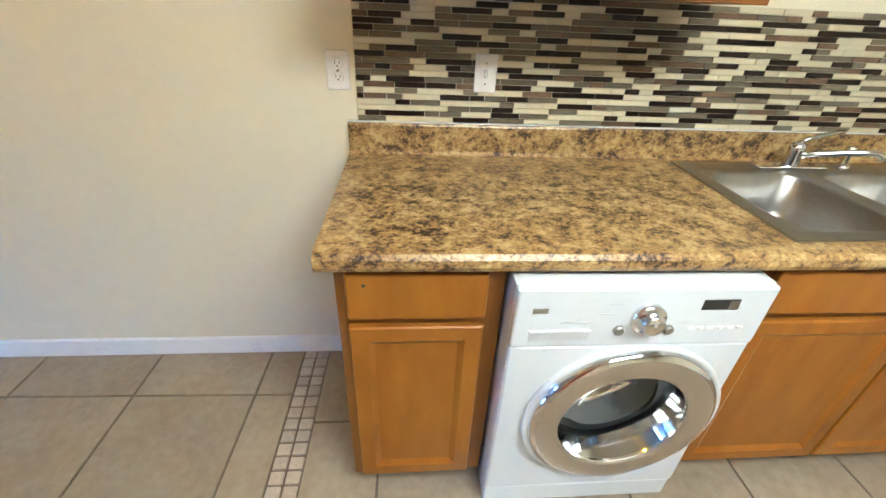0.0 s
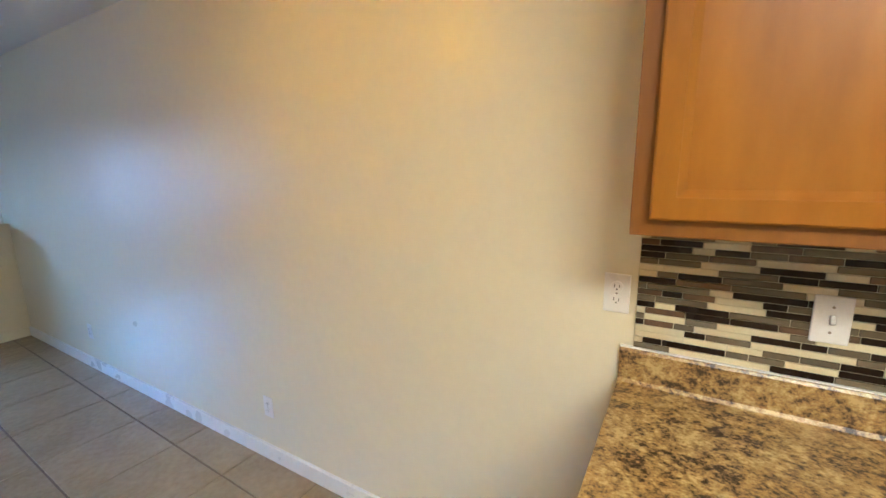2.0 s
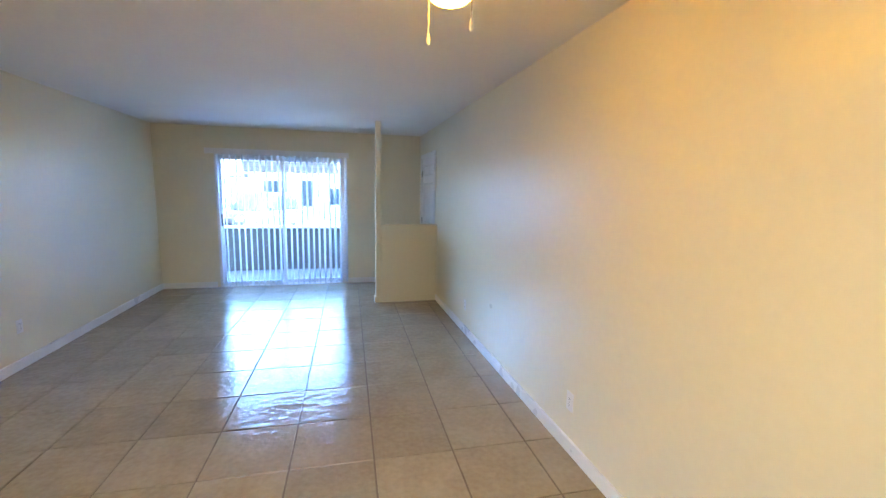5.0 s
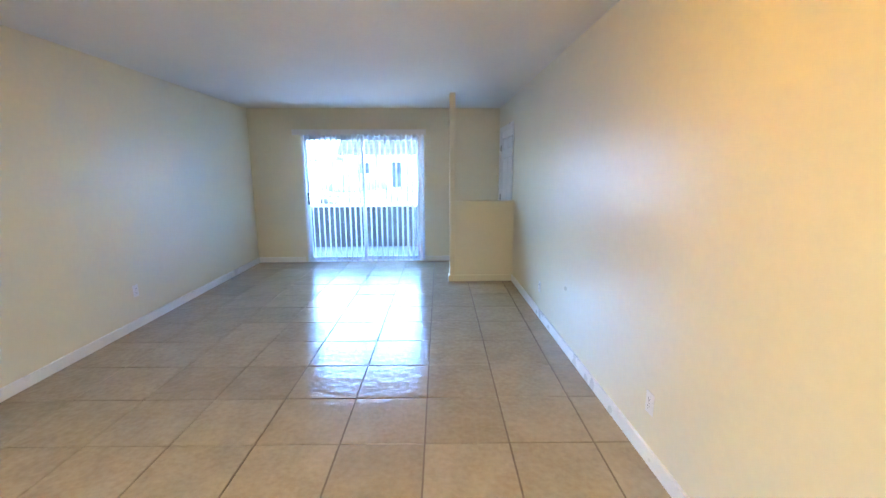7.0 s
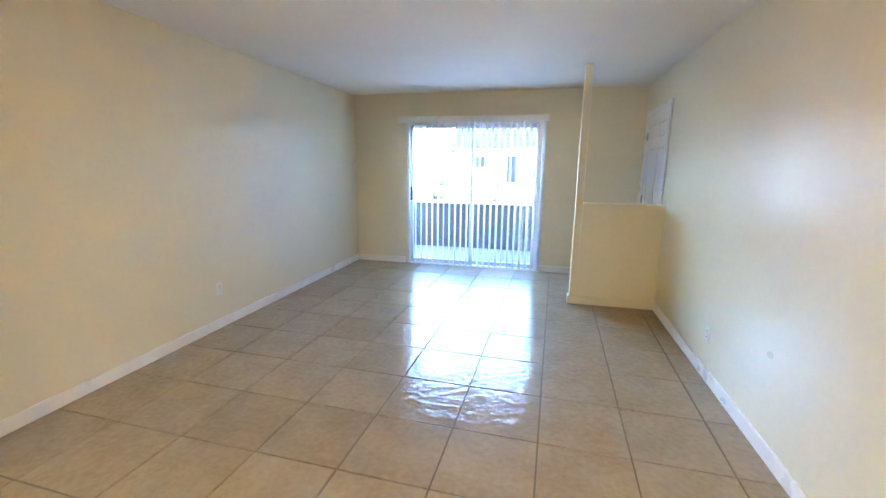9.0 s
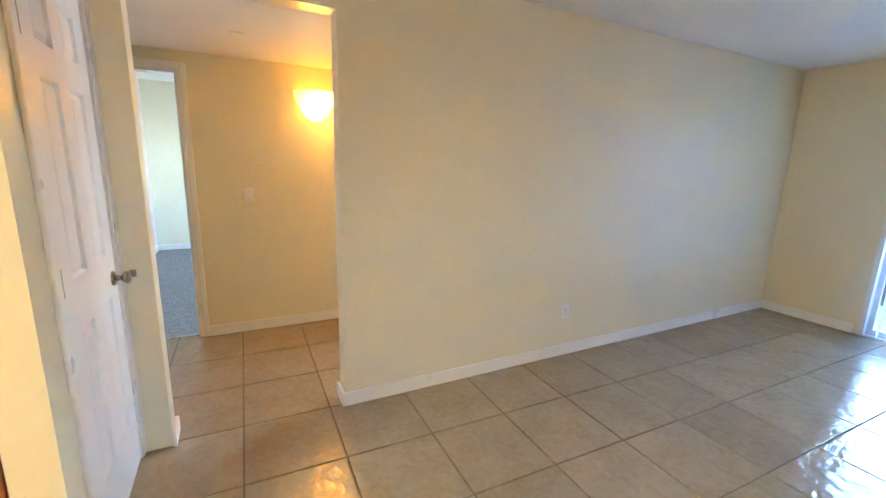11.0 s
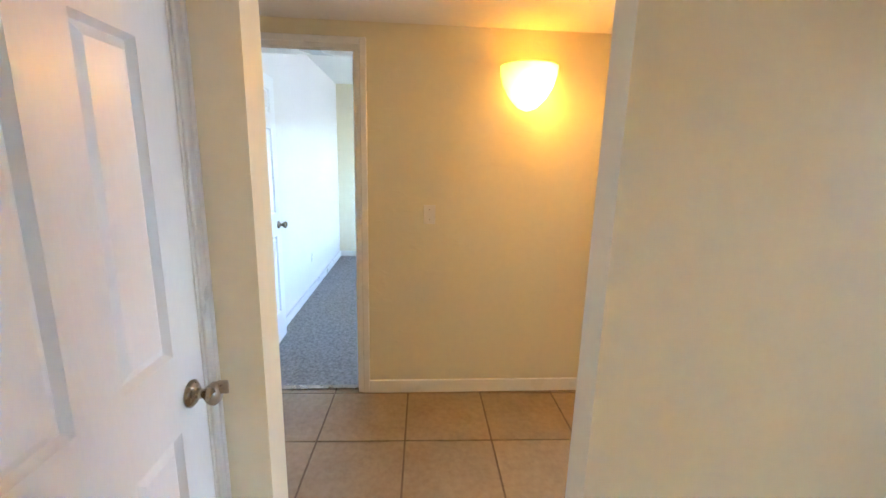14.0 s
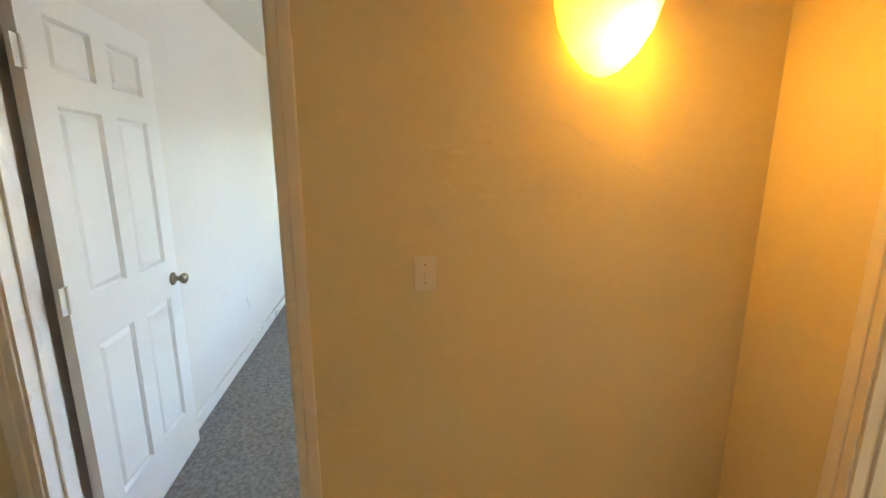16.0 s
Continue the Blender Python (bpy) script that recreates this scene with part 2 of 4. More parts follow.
def part(name, bm, material, parent=None, label="", smooth=False):
    """Links a bmesh as one mesh object, under a thing or a part."""
    me = bpy.data.meshes.new(name)
    bmesh.ops.recalc_face_normals(bm, faces=bm.faces)
    bm.to_mesh(me)
    bm.free()
    if smooth:
        for p in me.polygons:
            p.use_smooth = True
    me.materials.append(material)
    ob = new(name, me)
    ob.parent = parent
    if label:
        tagged(ob, label)
    return ob


def thing(name, label, category, at=(0, 0, 0), rz=0, group="", kind=""):
    ob = new(name)
    ob.empty_display_size = 0.05
    ob.matrix_basis = pose(*at, 0, 0, rz)
    return tagged(ob, label, category, group, kind)


def structure(ob, label, category):
    return tagged(ob, label, category, kind="structure")


def add_box(bm, x0, y0, z0, x1, y1, z1, bevel=0.0, seg=2):
    m = Matrix.Translation(((x0 + x1) / 2, (y0 + y1) / 2, (z0 + z1) / 2)) @ Matrix.Diagonal((abs(x1 - x0), abs(y1 - y0), abs(z1 - z0), 1))
    vs = bmesh.ops.create_cube(bm, size=1, matrix=m)["verts"]
    if bevel:
        es = list({e for v in vs for e in v.link_edges})
        bmesh.ops.bevel(bm, geom=es, offset=bevel, segments=seg, profile=0.5, affect="EDGES")


def box(*a, **k):
    bm = bmesh.new()
    add_box(bm, *a, **k)
    return bm


def boxes(rows, bevel=0.0):
    bm = bmesh.new()
    for r in rows:
        add_box(bm, *r, bevel=bevel)
    return bm


def turned(profile, matrix=None, n=32, arc=360.0):
    """A lathed shape round z from rows of (radius, height)."""
    bm = bmesh.new()
    full = arc >= 360
    count = n if full else n + 1
    rings = []
    for r, h in profile:
        rings.append([bm.verts.new((r * math.cos(radians(arc) * i / n), r * math.sin(radians(arc) * i / n), h)) for i in range(count)])
    for a, b in zip(rings, rings[1:]):
        for i in range(n):
            j = (i + 1) % count
            bm.faces.new((a[i], a[j], b[j], b[i]))
    bmesh.ops.remove_doubles(bm, verts=bm.verts, dist=1e-5)
    if matrix:
        bmesh.ops.transform(bm, matrix=matrix, verts=bm.verts)
    return bm


def tube(points, radius, n=10):
    """A round rod that follows the points."""
    bm = bmesh.new()
    pts = [Vector(p) for p in points]
    rings = []
    for i, p in enumerate(pts):
        d = (pts[min(i + 1, len(pts) - 1)] - pts[max(i - 1, 0)]).normalized()
        q = d.to_track_quat("Z", "Y")
        rings.append([bm.verts.new(p + q @ Vector((radius * math.cos(2 * math.pi * k / n), radius * math.sin(2 * math.pi * k / n), 0))) for k in range(n)])
    for a, b in zip(rings, rings[1:]):
        for k in range(n):
            bm.faces.new((a[k], a[(k + 1) % n], b[(k + 1) % n], b[k]))
    bm.faces.new(rings[0])
    bm.faces.new(rings[-1])
    return bm


def frustum(bm, x0, z0, x1, z1, y_out, y_in, slope):
    """A raised field on a door: outer rim at depth y_out, inner field at y_in."""
    o = [bm.verts.new(p) for p in ((x0, y_out, z0), (x1, y_out, z0), (x1, y_out, z1), (x0, y_out, z1))]
    i = [bm.verts.new(p) for p in ((x0 + slope, y_in, z0 + slope), (x1 - slope, y_in, z0 + slope), (x1 - slope, y_in, z1 - slope), (x0 + slope, y_in, z1 - slope))]
    for k in range(4):
        bm.faces.new((o[k], o[(k + 1) % 4], i[(k + 1) % 4], i[k]))
    bm.faces.new(i)


# to lay a shape turned round z so that z points to -x, or to -y
TO_MINUS_X = Matrix(((0, 0, -1, 0), (0, 1, 0, 0), (1, 0, 0, 0), (0, 0, 0, 1)))
TO_MINUS_Y = Matrix(((1, 0, 0, 0), (0, 0, -1, 0), (0, 1, 0, 0), (0, 0, 0, 1)))

# ---------------------------------------------------------------- the plan
WX, LY, CEIL, HALL_CEIL = 3.91, 4.505, 2.42, 2.18
HX = -1.44            # the wall with the sconce
HALL_Y = 0.75         # the hall's end wall with the bathroom door
KY = -4.8             # the kitchen's end
T = 0.12
DOOR_H = 2.04


def wall(name, rows, label, paint=None):
    return structure(part(name, boxes(rows), paint or M_WALL), label, "wall")


wall("wall_right", [(WX, KY, 0, WX + T, 3.40, CEIL), (WX, 4.31, 0, WX + T, LY + T, CEIL), (WX, 3.40, DOOR_H, WX + T, 4.31, CEIL)], "long cream painted wall with orange-peel texture")
wall("wall_far", [(-T, LY, 0, 0.80, LY + T, CEIL), (2.68, LY, 0, WX, LY + T, CEIL), (0.80, LY, 2.04, 2.68, LY + T, CEIL)], "cream painted wall round the sliding glass door")
wall("wall_left", [(-T, -0.03, 0, 0, LY, CEIL), (-T, -0.905, HALL_CEIL, 0, -0.03, CEIL), (-T, -3.3, 0, 0, -0.905, CEIL)], "cream painted wall with the opening to the hall")
wall("wall_closet", [(0.695, -1.145, 0, 0.885, -1.03, CEIL), (0, -1.145, 0, 0.03, -1.03, CEIL), (0.03, -1.145, DOOR_H, 0.695, -1.03, CEIL)], "cream painted closet wall with a white door")
wall("wall_kitchen_side", [(0.15, -1.81, 0, 0.27, -1.145, CEIL), (0.15, KY, 0, 0.27, -1.81, CEIL)], "plain cream kitchen wall")
wall("wall_kitchen_end", [(0.15, KY - T, 0, WX + T, KY, CEIL)], "plain cream wall at the kitchen's end")
hall_wall = wall("wall_hall", [(HX - T, -0.855, 0, HX, HALL_Y + T, CEIL), (HX - T, -1.97, 0, HX, -1.618, CEIL), (HX - T, -3.42, 0, HX, -2.73, CEIL),
                   (HX - T, -1.618, DOOR_H, HX, -0.855, CEIL), (HX - T, -2.73, DOOR_H, HX, -1.97, CEIL)], "cream hall wall with hand-trowelled patches and a sconce")
hall_wall.data.materials[0] = M_HALLWALL
wall("wall_hall_end", [(HX, HALL_Y, 0, -1.03, HALL_Y + T, CEIL), (-0.27, HALL_Y, 0, -T, HALL_Y + T, CEIL), (-1.03, HALL_Y, DOOR_H, -0.27, HALL_Y + T, CEIL)], "short cream hall wall with the bathroom door")
wall("wall_hall_back", [(HX, -3.42, 0, -T, -3.3, CEIL)], "plain cream wall at the hall's end")
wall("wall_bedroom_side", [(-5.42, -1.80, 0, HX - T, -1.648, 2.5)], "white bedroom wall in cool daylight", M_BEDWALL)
wall("wall_bedroom_far", [(-5.42, -1.68, 0, -5.3, 1.52, 2.5)], "plain cream bedroom wall")
wall("wall_bedroom_window", [(-5.3, 1.4, 0, -4.5, 1.52, 2.5), (-2.7, 1.4, 0, HX - T, 1.52, 2.5), (-4.5, 1.4, 0, -2.7, 1.52, 0.9), (-4.5, 1.4, 2.1, -2.7, 1.52, 2.5)], "cream bedroom wall with a window")
wall("wall_bath", [(-1.46, HALL_Y + T, 0, -1.36, 1.50, 2.5), (-2.4, 1.52, 0, -2.3, 3.0, 2.5), (-2.4, 3.0, 0, -T, 3.12, 2.5)], "cream bathroom wall")
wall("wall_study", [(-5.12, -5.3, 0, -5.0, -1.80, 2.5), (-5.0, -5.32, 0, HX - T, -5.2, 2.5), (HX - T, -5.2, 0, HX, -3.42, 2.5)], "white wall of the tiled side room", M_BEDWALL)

structure(part("ceiling", boxes([(-T, KY - T, CEIL, WX + T, LY + T, CEIL + 0.15)]), M_CEIL), "off-white textured ceiling", "ceiling")
structure(part("ceiling_hall", boxes([(HX, -3.3, HALL_CEIL, -T - 0.002, HALL_Y, HALL_CEIL + 0.08)]), M_CEIL), "low off-white hall ceiling", "ceiling")
structure(part("ceiling_bedroom", boxes([(-5.5, -5.4, 2.5, HX, 3.2, 2.65)]), M_CEIL), "white bedroom ceiling", "ceiling")
structure(part("ceiling_bath", boxes([(HX, HALL_Y, 2.5, -T, 3.2, 2.65)]), M_CEIL), "white bathroom ceiling", "ceiling")
structure(part("ceiling_study", boxes([(HX, -5.4, 2.5, 0.15, KY, 2.65)]), M_CEIL), "white side room ceiling", "ceiling")

floor = structure(part("floor", boxes([(-T, KY, -0.16, WX + T, LY, -0.008), (HX - 0.06, -3.4, -0.16, -T, HALL_Y + 0.06, -0.008),
                                       (-2.4, HALL_Y + 0.06, -0.16, -T, 3.1, -0.008), (-5.0, -5.2, -0.16, HX - 0.06, -1.8, -0.008)]), M_GROUT),
                  "beige ceramic floor tiles with dark grout", "floor")
structure(part("carpet", boxes([(-5.3, -1.68, -0.16, HX - 0.055, 1.4, 0.006)]), M_CARPET), "grey cut-pile bedroom carpet", "carpet")

# the half wall and post by the entry
half = structure(part("half_wall", boxes([(3.135, 3.195, 0, WX, 3.295, 1.075)], bevel=0.004), M_WALL), "cream half wall beside the entry", "half wall")
part("post", boxes([(3.065, 3.195, 0, 3.135, 3.295, CEIL)], bevel=0.004), M_WALL, half)

# ---------------------------------------------------------------- trim


def baseboard(rows, label="white painted baseboard", paint=None):
    bm = bmesh.new()
    for r in rows:
        add_box(bm, *r[:2], 0.0, *r[2:], 0.085, bevel=0.004)
    return structure(part("baseboard", bm, paint or M_TRIM), label, "baseboard")


B = 0.018
baseboard([(WX - B, -1.995, WX, 3.195)])
baseboard([(WX - B, 3.295, WX, 3.34)])
baseboard([(0, -0.03, B, LY)])
baseboard([(-T - B, -0.03 - B, B, -0.03)])
baseboard([(-T - B, -0.03, -T, HALL_Y)])
baseboard([(B, LY - B, 0.76, LY), (2.72, LY - B, WX - B, LY)])
baseboard([(3.065 - B, 3.195 - B, WX - B, 3.195), (3.065 - B, 3.195, 3.065, 3.295)], "cream painted baseboard round the half wall", M_WALL)
baseboard([(HX, -0.795, HX + B, HALL_Y), (HX, -1.91, HX + B, -1.67)])
baseboard([(HX + B, HALL_Y - B, -1.09, HALL_Y)])
baseboard([(-T - B, -0.905, B, -0.905 + B)])
baseboard([(-T - B, -3.3, -T, -0.905)])
baseboard([(-5.3, -1.648, -2.41, -1.648 + B), (-5.3, -1.648 + B, -5.3 + B, 1.4)])
baseboard([(-1.36, HALL_Y + T + 0.002, -1.36 + B, 1.50 + B)])
baseboard([(-5.0, -5.2, -5.0 + B, -1.82), (-5.0 + B, -5.2, HX - T, -5.2 + B)])


def casing(axis, face, a0, a1, h, out, depth, label="white door casing and jamb"):
    """Casing on one face of a wall and the lining of the opening. axis: the wall's direction; out: +1 or -1, the way the face looks."""
    w, t = 0.06, 0.016
    bm = bmesh.new()

    def put(u0, u1, v0, v1, z0, z1, bev):
        if axis == "x":
            add_box(bm, u0, v0, z0, u1, v1, z1, bevel=bev)
        else:
            add_box(bm, v0, u0, z0, v1, u1, z1, bevel=bev)
    f0, f1 = sorted((face, face + out * t))
    g0, g1 = sorted((face, face + out * t * 0.55))
    for s, e, o in ((a0 - w, a0 - 0.022, a0 - 0.022), (a1 + 0.022, a1 + w, a1 + 0.022)):
        put(s, e, f0, f1, 0, h + w, 0.005)
    put(a0 - 0.026, a0 + 0.004, g0, g1, 0, h + 0.03, 0.003)
    put(a1 - 0.004, a1 + 0.026, g0, g1, 0, h + 0.03, 0.003)
    put(a0 - 0.022, a1 + 0.022, f0, f1, h + 0.022, h + w, 0.005)
    put(a0 - 0.02, a1 + 0.02, g0, g1, h - 0.004, h + 0.026, 0.003)
    d0, d1 = sorted((face, face - out * depth))
    put(a0 - 0.001, a0 + 0.012, d0, d1, 0, h, 0.0)
    put(a1 - 0.012, a1 + 0.001, d0, d1, 0, h, 0.0)
    put(a0, a1, d0, d1, h - 0.012, h + 0.001, 0.0)
    m0, m1 = sorted((face - out * 0.052, face - out * 0.075))
    put(a0 + 0.011, a0 + 0.022, m0, m1, 0, h - 0.01, 0.002)
    put(a1 - 0.022, a1 - 0.011, m0, m1, 0, h - 0.01, 0.002)
    return structure(part("trim", bm, M_TRIM), label, "door casing")


casing("y", HX, -1.618, -0.855, DOOR_H, 1, T)
casing("y", HX, -2.73, -1.97, DOOR_H, 1, T)
casing("x", HALL_Y, -1.03, -0.27, DOOR_H, -1, T)
casing("x", -1.03, 0.03, 0.695, DOOR_H, 1, 0.115)
casing("y", WX, 3.40, 4.31, DOOR_H, -1, T)
strike = tagged(part("strike_plate", boxes([(-1.018, HALL_Y + 0.070, 0.905, -1.016, HALL_Y + 0.100, 0.975)]), M_NICKEL), "small brass strike plate on the door jamb", "strike plate")
part("bolt_hole", box(-1.0162, HALL_Y + 0.077, 0.920, -1.0155, HALL_Y + 0.093, 0.958), M_DARK, strike)
structure(part("threshold", box(HX - 0.075, -1.606, -0.004, HX - 0.03, -0.855, 0.010, bevel=0.003), M_NICKEL), "thin metal strip between tile and carpet", "threshold")

# ---------------------------------------------------------------- doors


def knob_parts(parent, x, z, lock=False):
    k = part("door_knob", turned([(0.0, -0.002), (0.031, -0.002), (0.032, 0.004), (0.024, 0.011), (0.012, 0.014), (0.011, 0.030), (0.018, 0.036), (0.026, 0.046), (0.027, 0.056), (0.020, 0.064), (0.0, 0.066)],
                                 pose(x, 0, z) @ TO_MINUS_Y, 24), M_NICKEL, parent, "antique nickel door knob", True)
    if lock:
        part("thumb_turn", box(x - 0.003, -0.085, z + 0.0, x + 0.003, -0.062, z + 0.032, bevel=0.002), M_NICKEL, k)
    return k


def panel_door(name, w, h, label, at, rz, lock=False, knob_z=0.93, st=0.11, mid=0.095, metal=None, first=0.0):
    d = thing(name, label, "door", at, rz)
    t = 0.035
    mc = (w + (first or st) - st) / 2
    rails = ((0.0, 0.235), (0.85, 1.03), (1.655, 1.76), (1.925, h))
    bm = bmesh.new()
    hs = first or st
    for x0, x1 in ((0, hs), (w - st, w)):
        add_box(bm, x0, 0, 0, x1, t, h)
    for z0, z1 in rails:
        add_box(bm, hs, 0, z0, w - st, t, z1)
    for (a, b), (c, e) in zip(rails, rails[1:]):
        add_box(bm, mc - mid / 2, 0, b, mc + mid / 2, t, c)
    part("body", bm, M_DOOR, d)
    for (a, b), (c, e) in zip(rails, rails[1:]):
        for x0, x1 in ((hs, mc - mid / 2), (mc + mid / 2, w - st)):
            pb = bmesh.new()
            frustum(pb, x0, b, x1, c, 0.001, 0.014, 0.010)
            bmesh.ops.delete(pb, geom=[f for f in pb.faces if len(f.verts) == 4 and abs(f.calc_center_median().y - 0.014) < 1e-4], context="FACES_ONLY")
            frustum(pb, x0 + 0.010, b + 0.010, x1 - 0.010, c - 0.010, 0.014, 0.004, 0.020)
            bmesh.ops.remove_doubles(pb, verts=pb.verts, dist=1e-5)
            part("panel", pb, M_DOOR, d)
            qb = bmesh.new()
            frustum(qb, x0, b, x1, c, t - 0.001, t - 0.011, 0.012)
            part("panel", qb, M_DOOR, d)
    knob_parts(d, w - 0.062, knob_z, lock)
    for z in (0.22, 1.05, 1.79):
        hb = boxes([(-0.034 if metal else -0.016, -0.003, z - 0.045, 0.012, 0.002, z + 0.045)])
        bmesh.ops.create_cone(hb, cap_ends=True, segments=10, radius1=0.006, radius2=0.006, depth=0.09, matrix=pose(-0.004, -0.006, z))
        part("hinge", hb, metal or M_STEEL, d)
    return d


panel_door("closet_door", 0.640, 2.025, "closed white six-panel closet door with nickel knob", (0.6790, -1.034, 0.008), 180, lock=True, knob_z=0.915, st=0.112, mid=0.105, first=0.120)
panel_door("bedroom_door", 0.755, 2.02, "open white six-panel bedroom door against the wall", (-1.600, -1.569, 0.012), 181.2, metal=M_TRIM)
entry = panel_door("entry_door", 0.895, 2.025, "closed white entry door behind the half wall", (WX + 0.004, 4.296, 0.008), -90)

# ---------------------------------------------------------------- outlets, switches, vent


def plate(bm, y=-0.006):
    add_box(bm, -0.035, y, -0.057, 0.035, 0, 0.057, bevel=0.003)


def outlet(label, at, rz):
    o = thing("wall_outlet", label, "outlet", at, rz, group="wall outlets")
    bm = bmesh.new()
    plate(bm)
    part("cover_plate", bm, M_PLASTIC, o)
    for z in (0.0195, -0.0195):
        s = part("socket", turned([(0.0, 0.0085), (0.0155, 0.0085), (0.0165, 0.006), (0.0165, 0.002)], pose(0, 0, z) @ TO_MINUS_Y, 20), M_PLASTIC, o)
        part("slot", boxes([(-0.0075, -0.0092, z - 0.002, -0.0055, -0.0082, z + 0.008), (0.0055, -0.0092, z - 0.002, 0.0075, -0.0082, z + 0.006), (-0.002, -0.0092, z - 0.0095, 0.002, -0.0082, z - 0.005)]), M_DARK, s)
    part("screw", turned([(0, 0.0078), (0.003, 0.007), (0.003, 0.005)], TO_MINUS_Y, 10), M_NICKEL, o)
    return o


def switch(label, at, rz):
    o = thing("light_switch", label, "light switch", at, rz, group="light switches")
    bm = bmesh.new()
    plate(bm)
    part("cover_plate", bm, M_PLASTIC, o)
    tb = box(-0.005, -0.018, -0.012, 0.005, -0.005, 0.010, bevel=0.002)
    bmesh.ops.rotate(tb, verts=tb.verts, cent=(0, -0.005, 0), matrix=Matrix.Rotation(radians(-22), 3, "X"))
    part("toggle", tb, M_PLASTIC, o, "small grey-white toggle")
    for z in (0.03, -0.03):
        part("screw", turned([(0, 0.0078), (0.003, 0.007), (0.003, 0.005)], pose(0, 0, z) @ TO_MINUS_Y, 10), M_NICKEL, o)
    return o


outlet("white duplex outlet beside the mosaic backsplash", (WX, -1.980, 1.168), -90)
outlet("white duplex outlet low on the long wall", (WX, -0.335, 0.310), -90)
outlet("white duplex outlet low near the half wall", (WX, 1.80, 0.310), -90)
outlet("white duplex outlet low on the cream wall", (0, 1.67, 0.355), 90)
outlet("white duplex outlet low on the bedroom wall", (-3.56, -1.648, 0.39), 180)
switch("white toggle switch on the mosaic backsplash", (WX - 0.010, -2.436, 1.173), -90)
switch("white toggle switch under the hall sconce", (HX, -0.436, 1.150), 90)
switch("white toggle switch on the bathroom wall", (-1.36, 1.30, 1.15), 90)

vent = thing("air_vent", "grey metal return vent high on the wall", "vent", (0, 0.02, 2.29), 90)
part("frame", boxes([(0, -0.008, 0, 0.43, 0, 0.015), (0, -0.008, 0.105, 0.43, 0, 0.12), (0, -0.008, 0.015, 0.015, 0, 0.105), (0.415, -0.008, 0.015, 0.43, 0, 0.105)]), M_ALU, vent)
part("backing", box(0.015, -0.002, 0.015, 0.415, 0, 0.105), M_DARK, vent)
for i in range(6):
    part("slat", box(0.015, -0.007, 0.019 + i * 0.0145, 0.415, -0.002, 0.028 + i * 0.0145), M_ALU, vent)

cover = thing("ceiling_cover_plate", "small square off-white cover plate on the hall ceiling", "cover plate", (-0.74, -0.46, HALL_CEIL))
part("plate", box(-0.042, -0.042, -0.007, 0.042, 0.042, 0.0, bevel=0.003), M_PLASTIC, cover)
for y in (-0.028, 0.028):
    part("screw", turned([(0, -0.0085), (0.003, -0.008), (0.003, -0.006)], pose(0, y, 0), 10), M_NICKEL, cover)

# ---------------------------------------------------------------- lamps
sconce = thing("wall_sconce", "lit alabaster glass bowl sconce on the hall wall", "sconce", (HX, 0.105, 0))
AROUND = pose(0.004, 0, 0, 0, 0, -90)
shell = turned([(0.0, 1.750), (0.014, 1.752), (0.055, 1.768), (0.102, 1.815), (0.140, 1.880), (0.158, 1.945), (0.161, 1.985)], AROUND, 32, 180)
glass = part("glass_bowl", shell, lit_bowl((HX + 0.085, 0.135, 1.855), (1.0, 0.43, 0.055), 0.0014), sconce, "glowing amber glass bowl", True)
# lining without glow, added so that less light goes up the wall
inner = turned([(0.161, 1.985), (0.156, 1.985), (0.152, 1.945), (0.134, 1.883), (0.097, 1.822), (0.05, 1.776), (0.0, 1.759)], AROUND, 32, 180)
part("inner_glass", inner, shader("frosted_inner_glass", (0.72, 0.66, 0.52), (0.66, 0.60, 0.46), rough=0.6), glass, "cream inner lining added to cut the upward light", True)
part("back_plate", box(0, -0.05, 1.80, 0.004, 0.05, 1.96), M_NICKEL, sconce)
part("bulb", turned([(0, 1.82), (0.02, 1.83), (0.03, 1.86), (0.022, 1.90), (0.012, 1.925), (0, 1.926)], pose(0.075, 0.02, 0), 16), glow("lit_bulb", (1.0, 0.41, 0.03), 1.0), sconce, "lit warm bulb", True)

FX, FY = 2.965, -0.95
fan = thing("ceiling_fan", "white hugger ceiling fan with a lit globe", "ceiling fan", (FX, FY, 0))
part("canopy", turned([(0, CEIL), (0.09, CEIL), (0.09, CEIL - 0.03), (0.07, CEIL - 0.045)], None, 32), M_FAN, fan, smooth=True)
part("motor_housing", turned([(0.07, CEIL - 0.045), (0.12, CEIL - 0.06), (0.125, CEIL - 0.11), (0.09, CEIL - 0.135), (0.06, CEIL - 0.14), (0.06, CEIL - 0.165), (0.0, CEIL - 0.165)], None, 32), M_FAN, fan, smooth=True)
for k in range(4):
    m = pose(0, 0, CEIL - 0.075, 0, 0, 30 + 90 * k) @ pose(0, 0, 0, 10, 0, 0)
    bb = boxes([(0.11, -0.018, -0.004, 0.20, 0.018, 0.0)])
    bmesh.ops.transform(bb, matrix=m, verts=bb.verts)
    part("blade_bracket", bb, M_NICKEL, fan)
    bl = bmesh.new()
    add_box(bl, 0.17, -0.058, 0.0005, 0.52, 0.058, 0.0065, bevel=0.0025, seg=1)
    bmesh.ops.transform(bl, matrix=m, verts=bl.verts)
    part("blade", bl, M_FAN, fan)
part("globe", turned([(0.0, 2.148), (0.03, 2.151), (0.062, 2.165), (0.088, 2.19), (0.098, 2.22), (0.085, 2.245), (0.06, 2.257), (0, 2.257)], None, 32), G_FAN, fan, "glowing frosted globe", True)
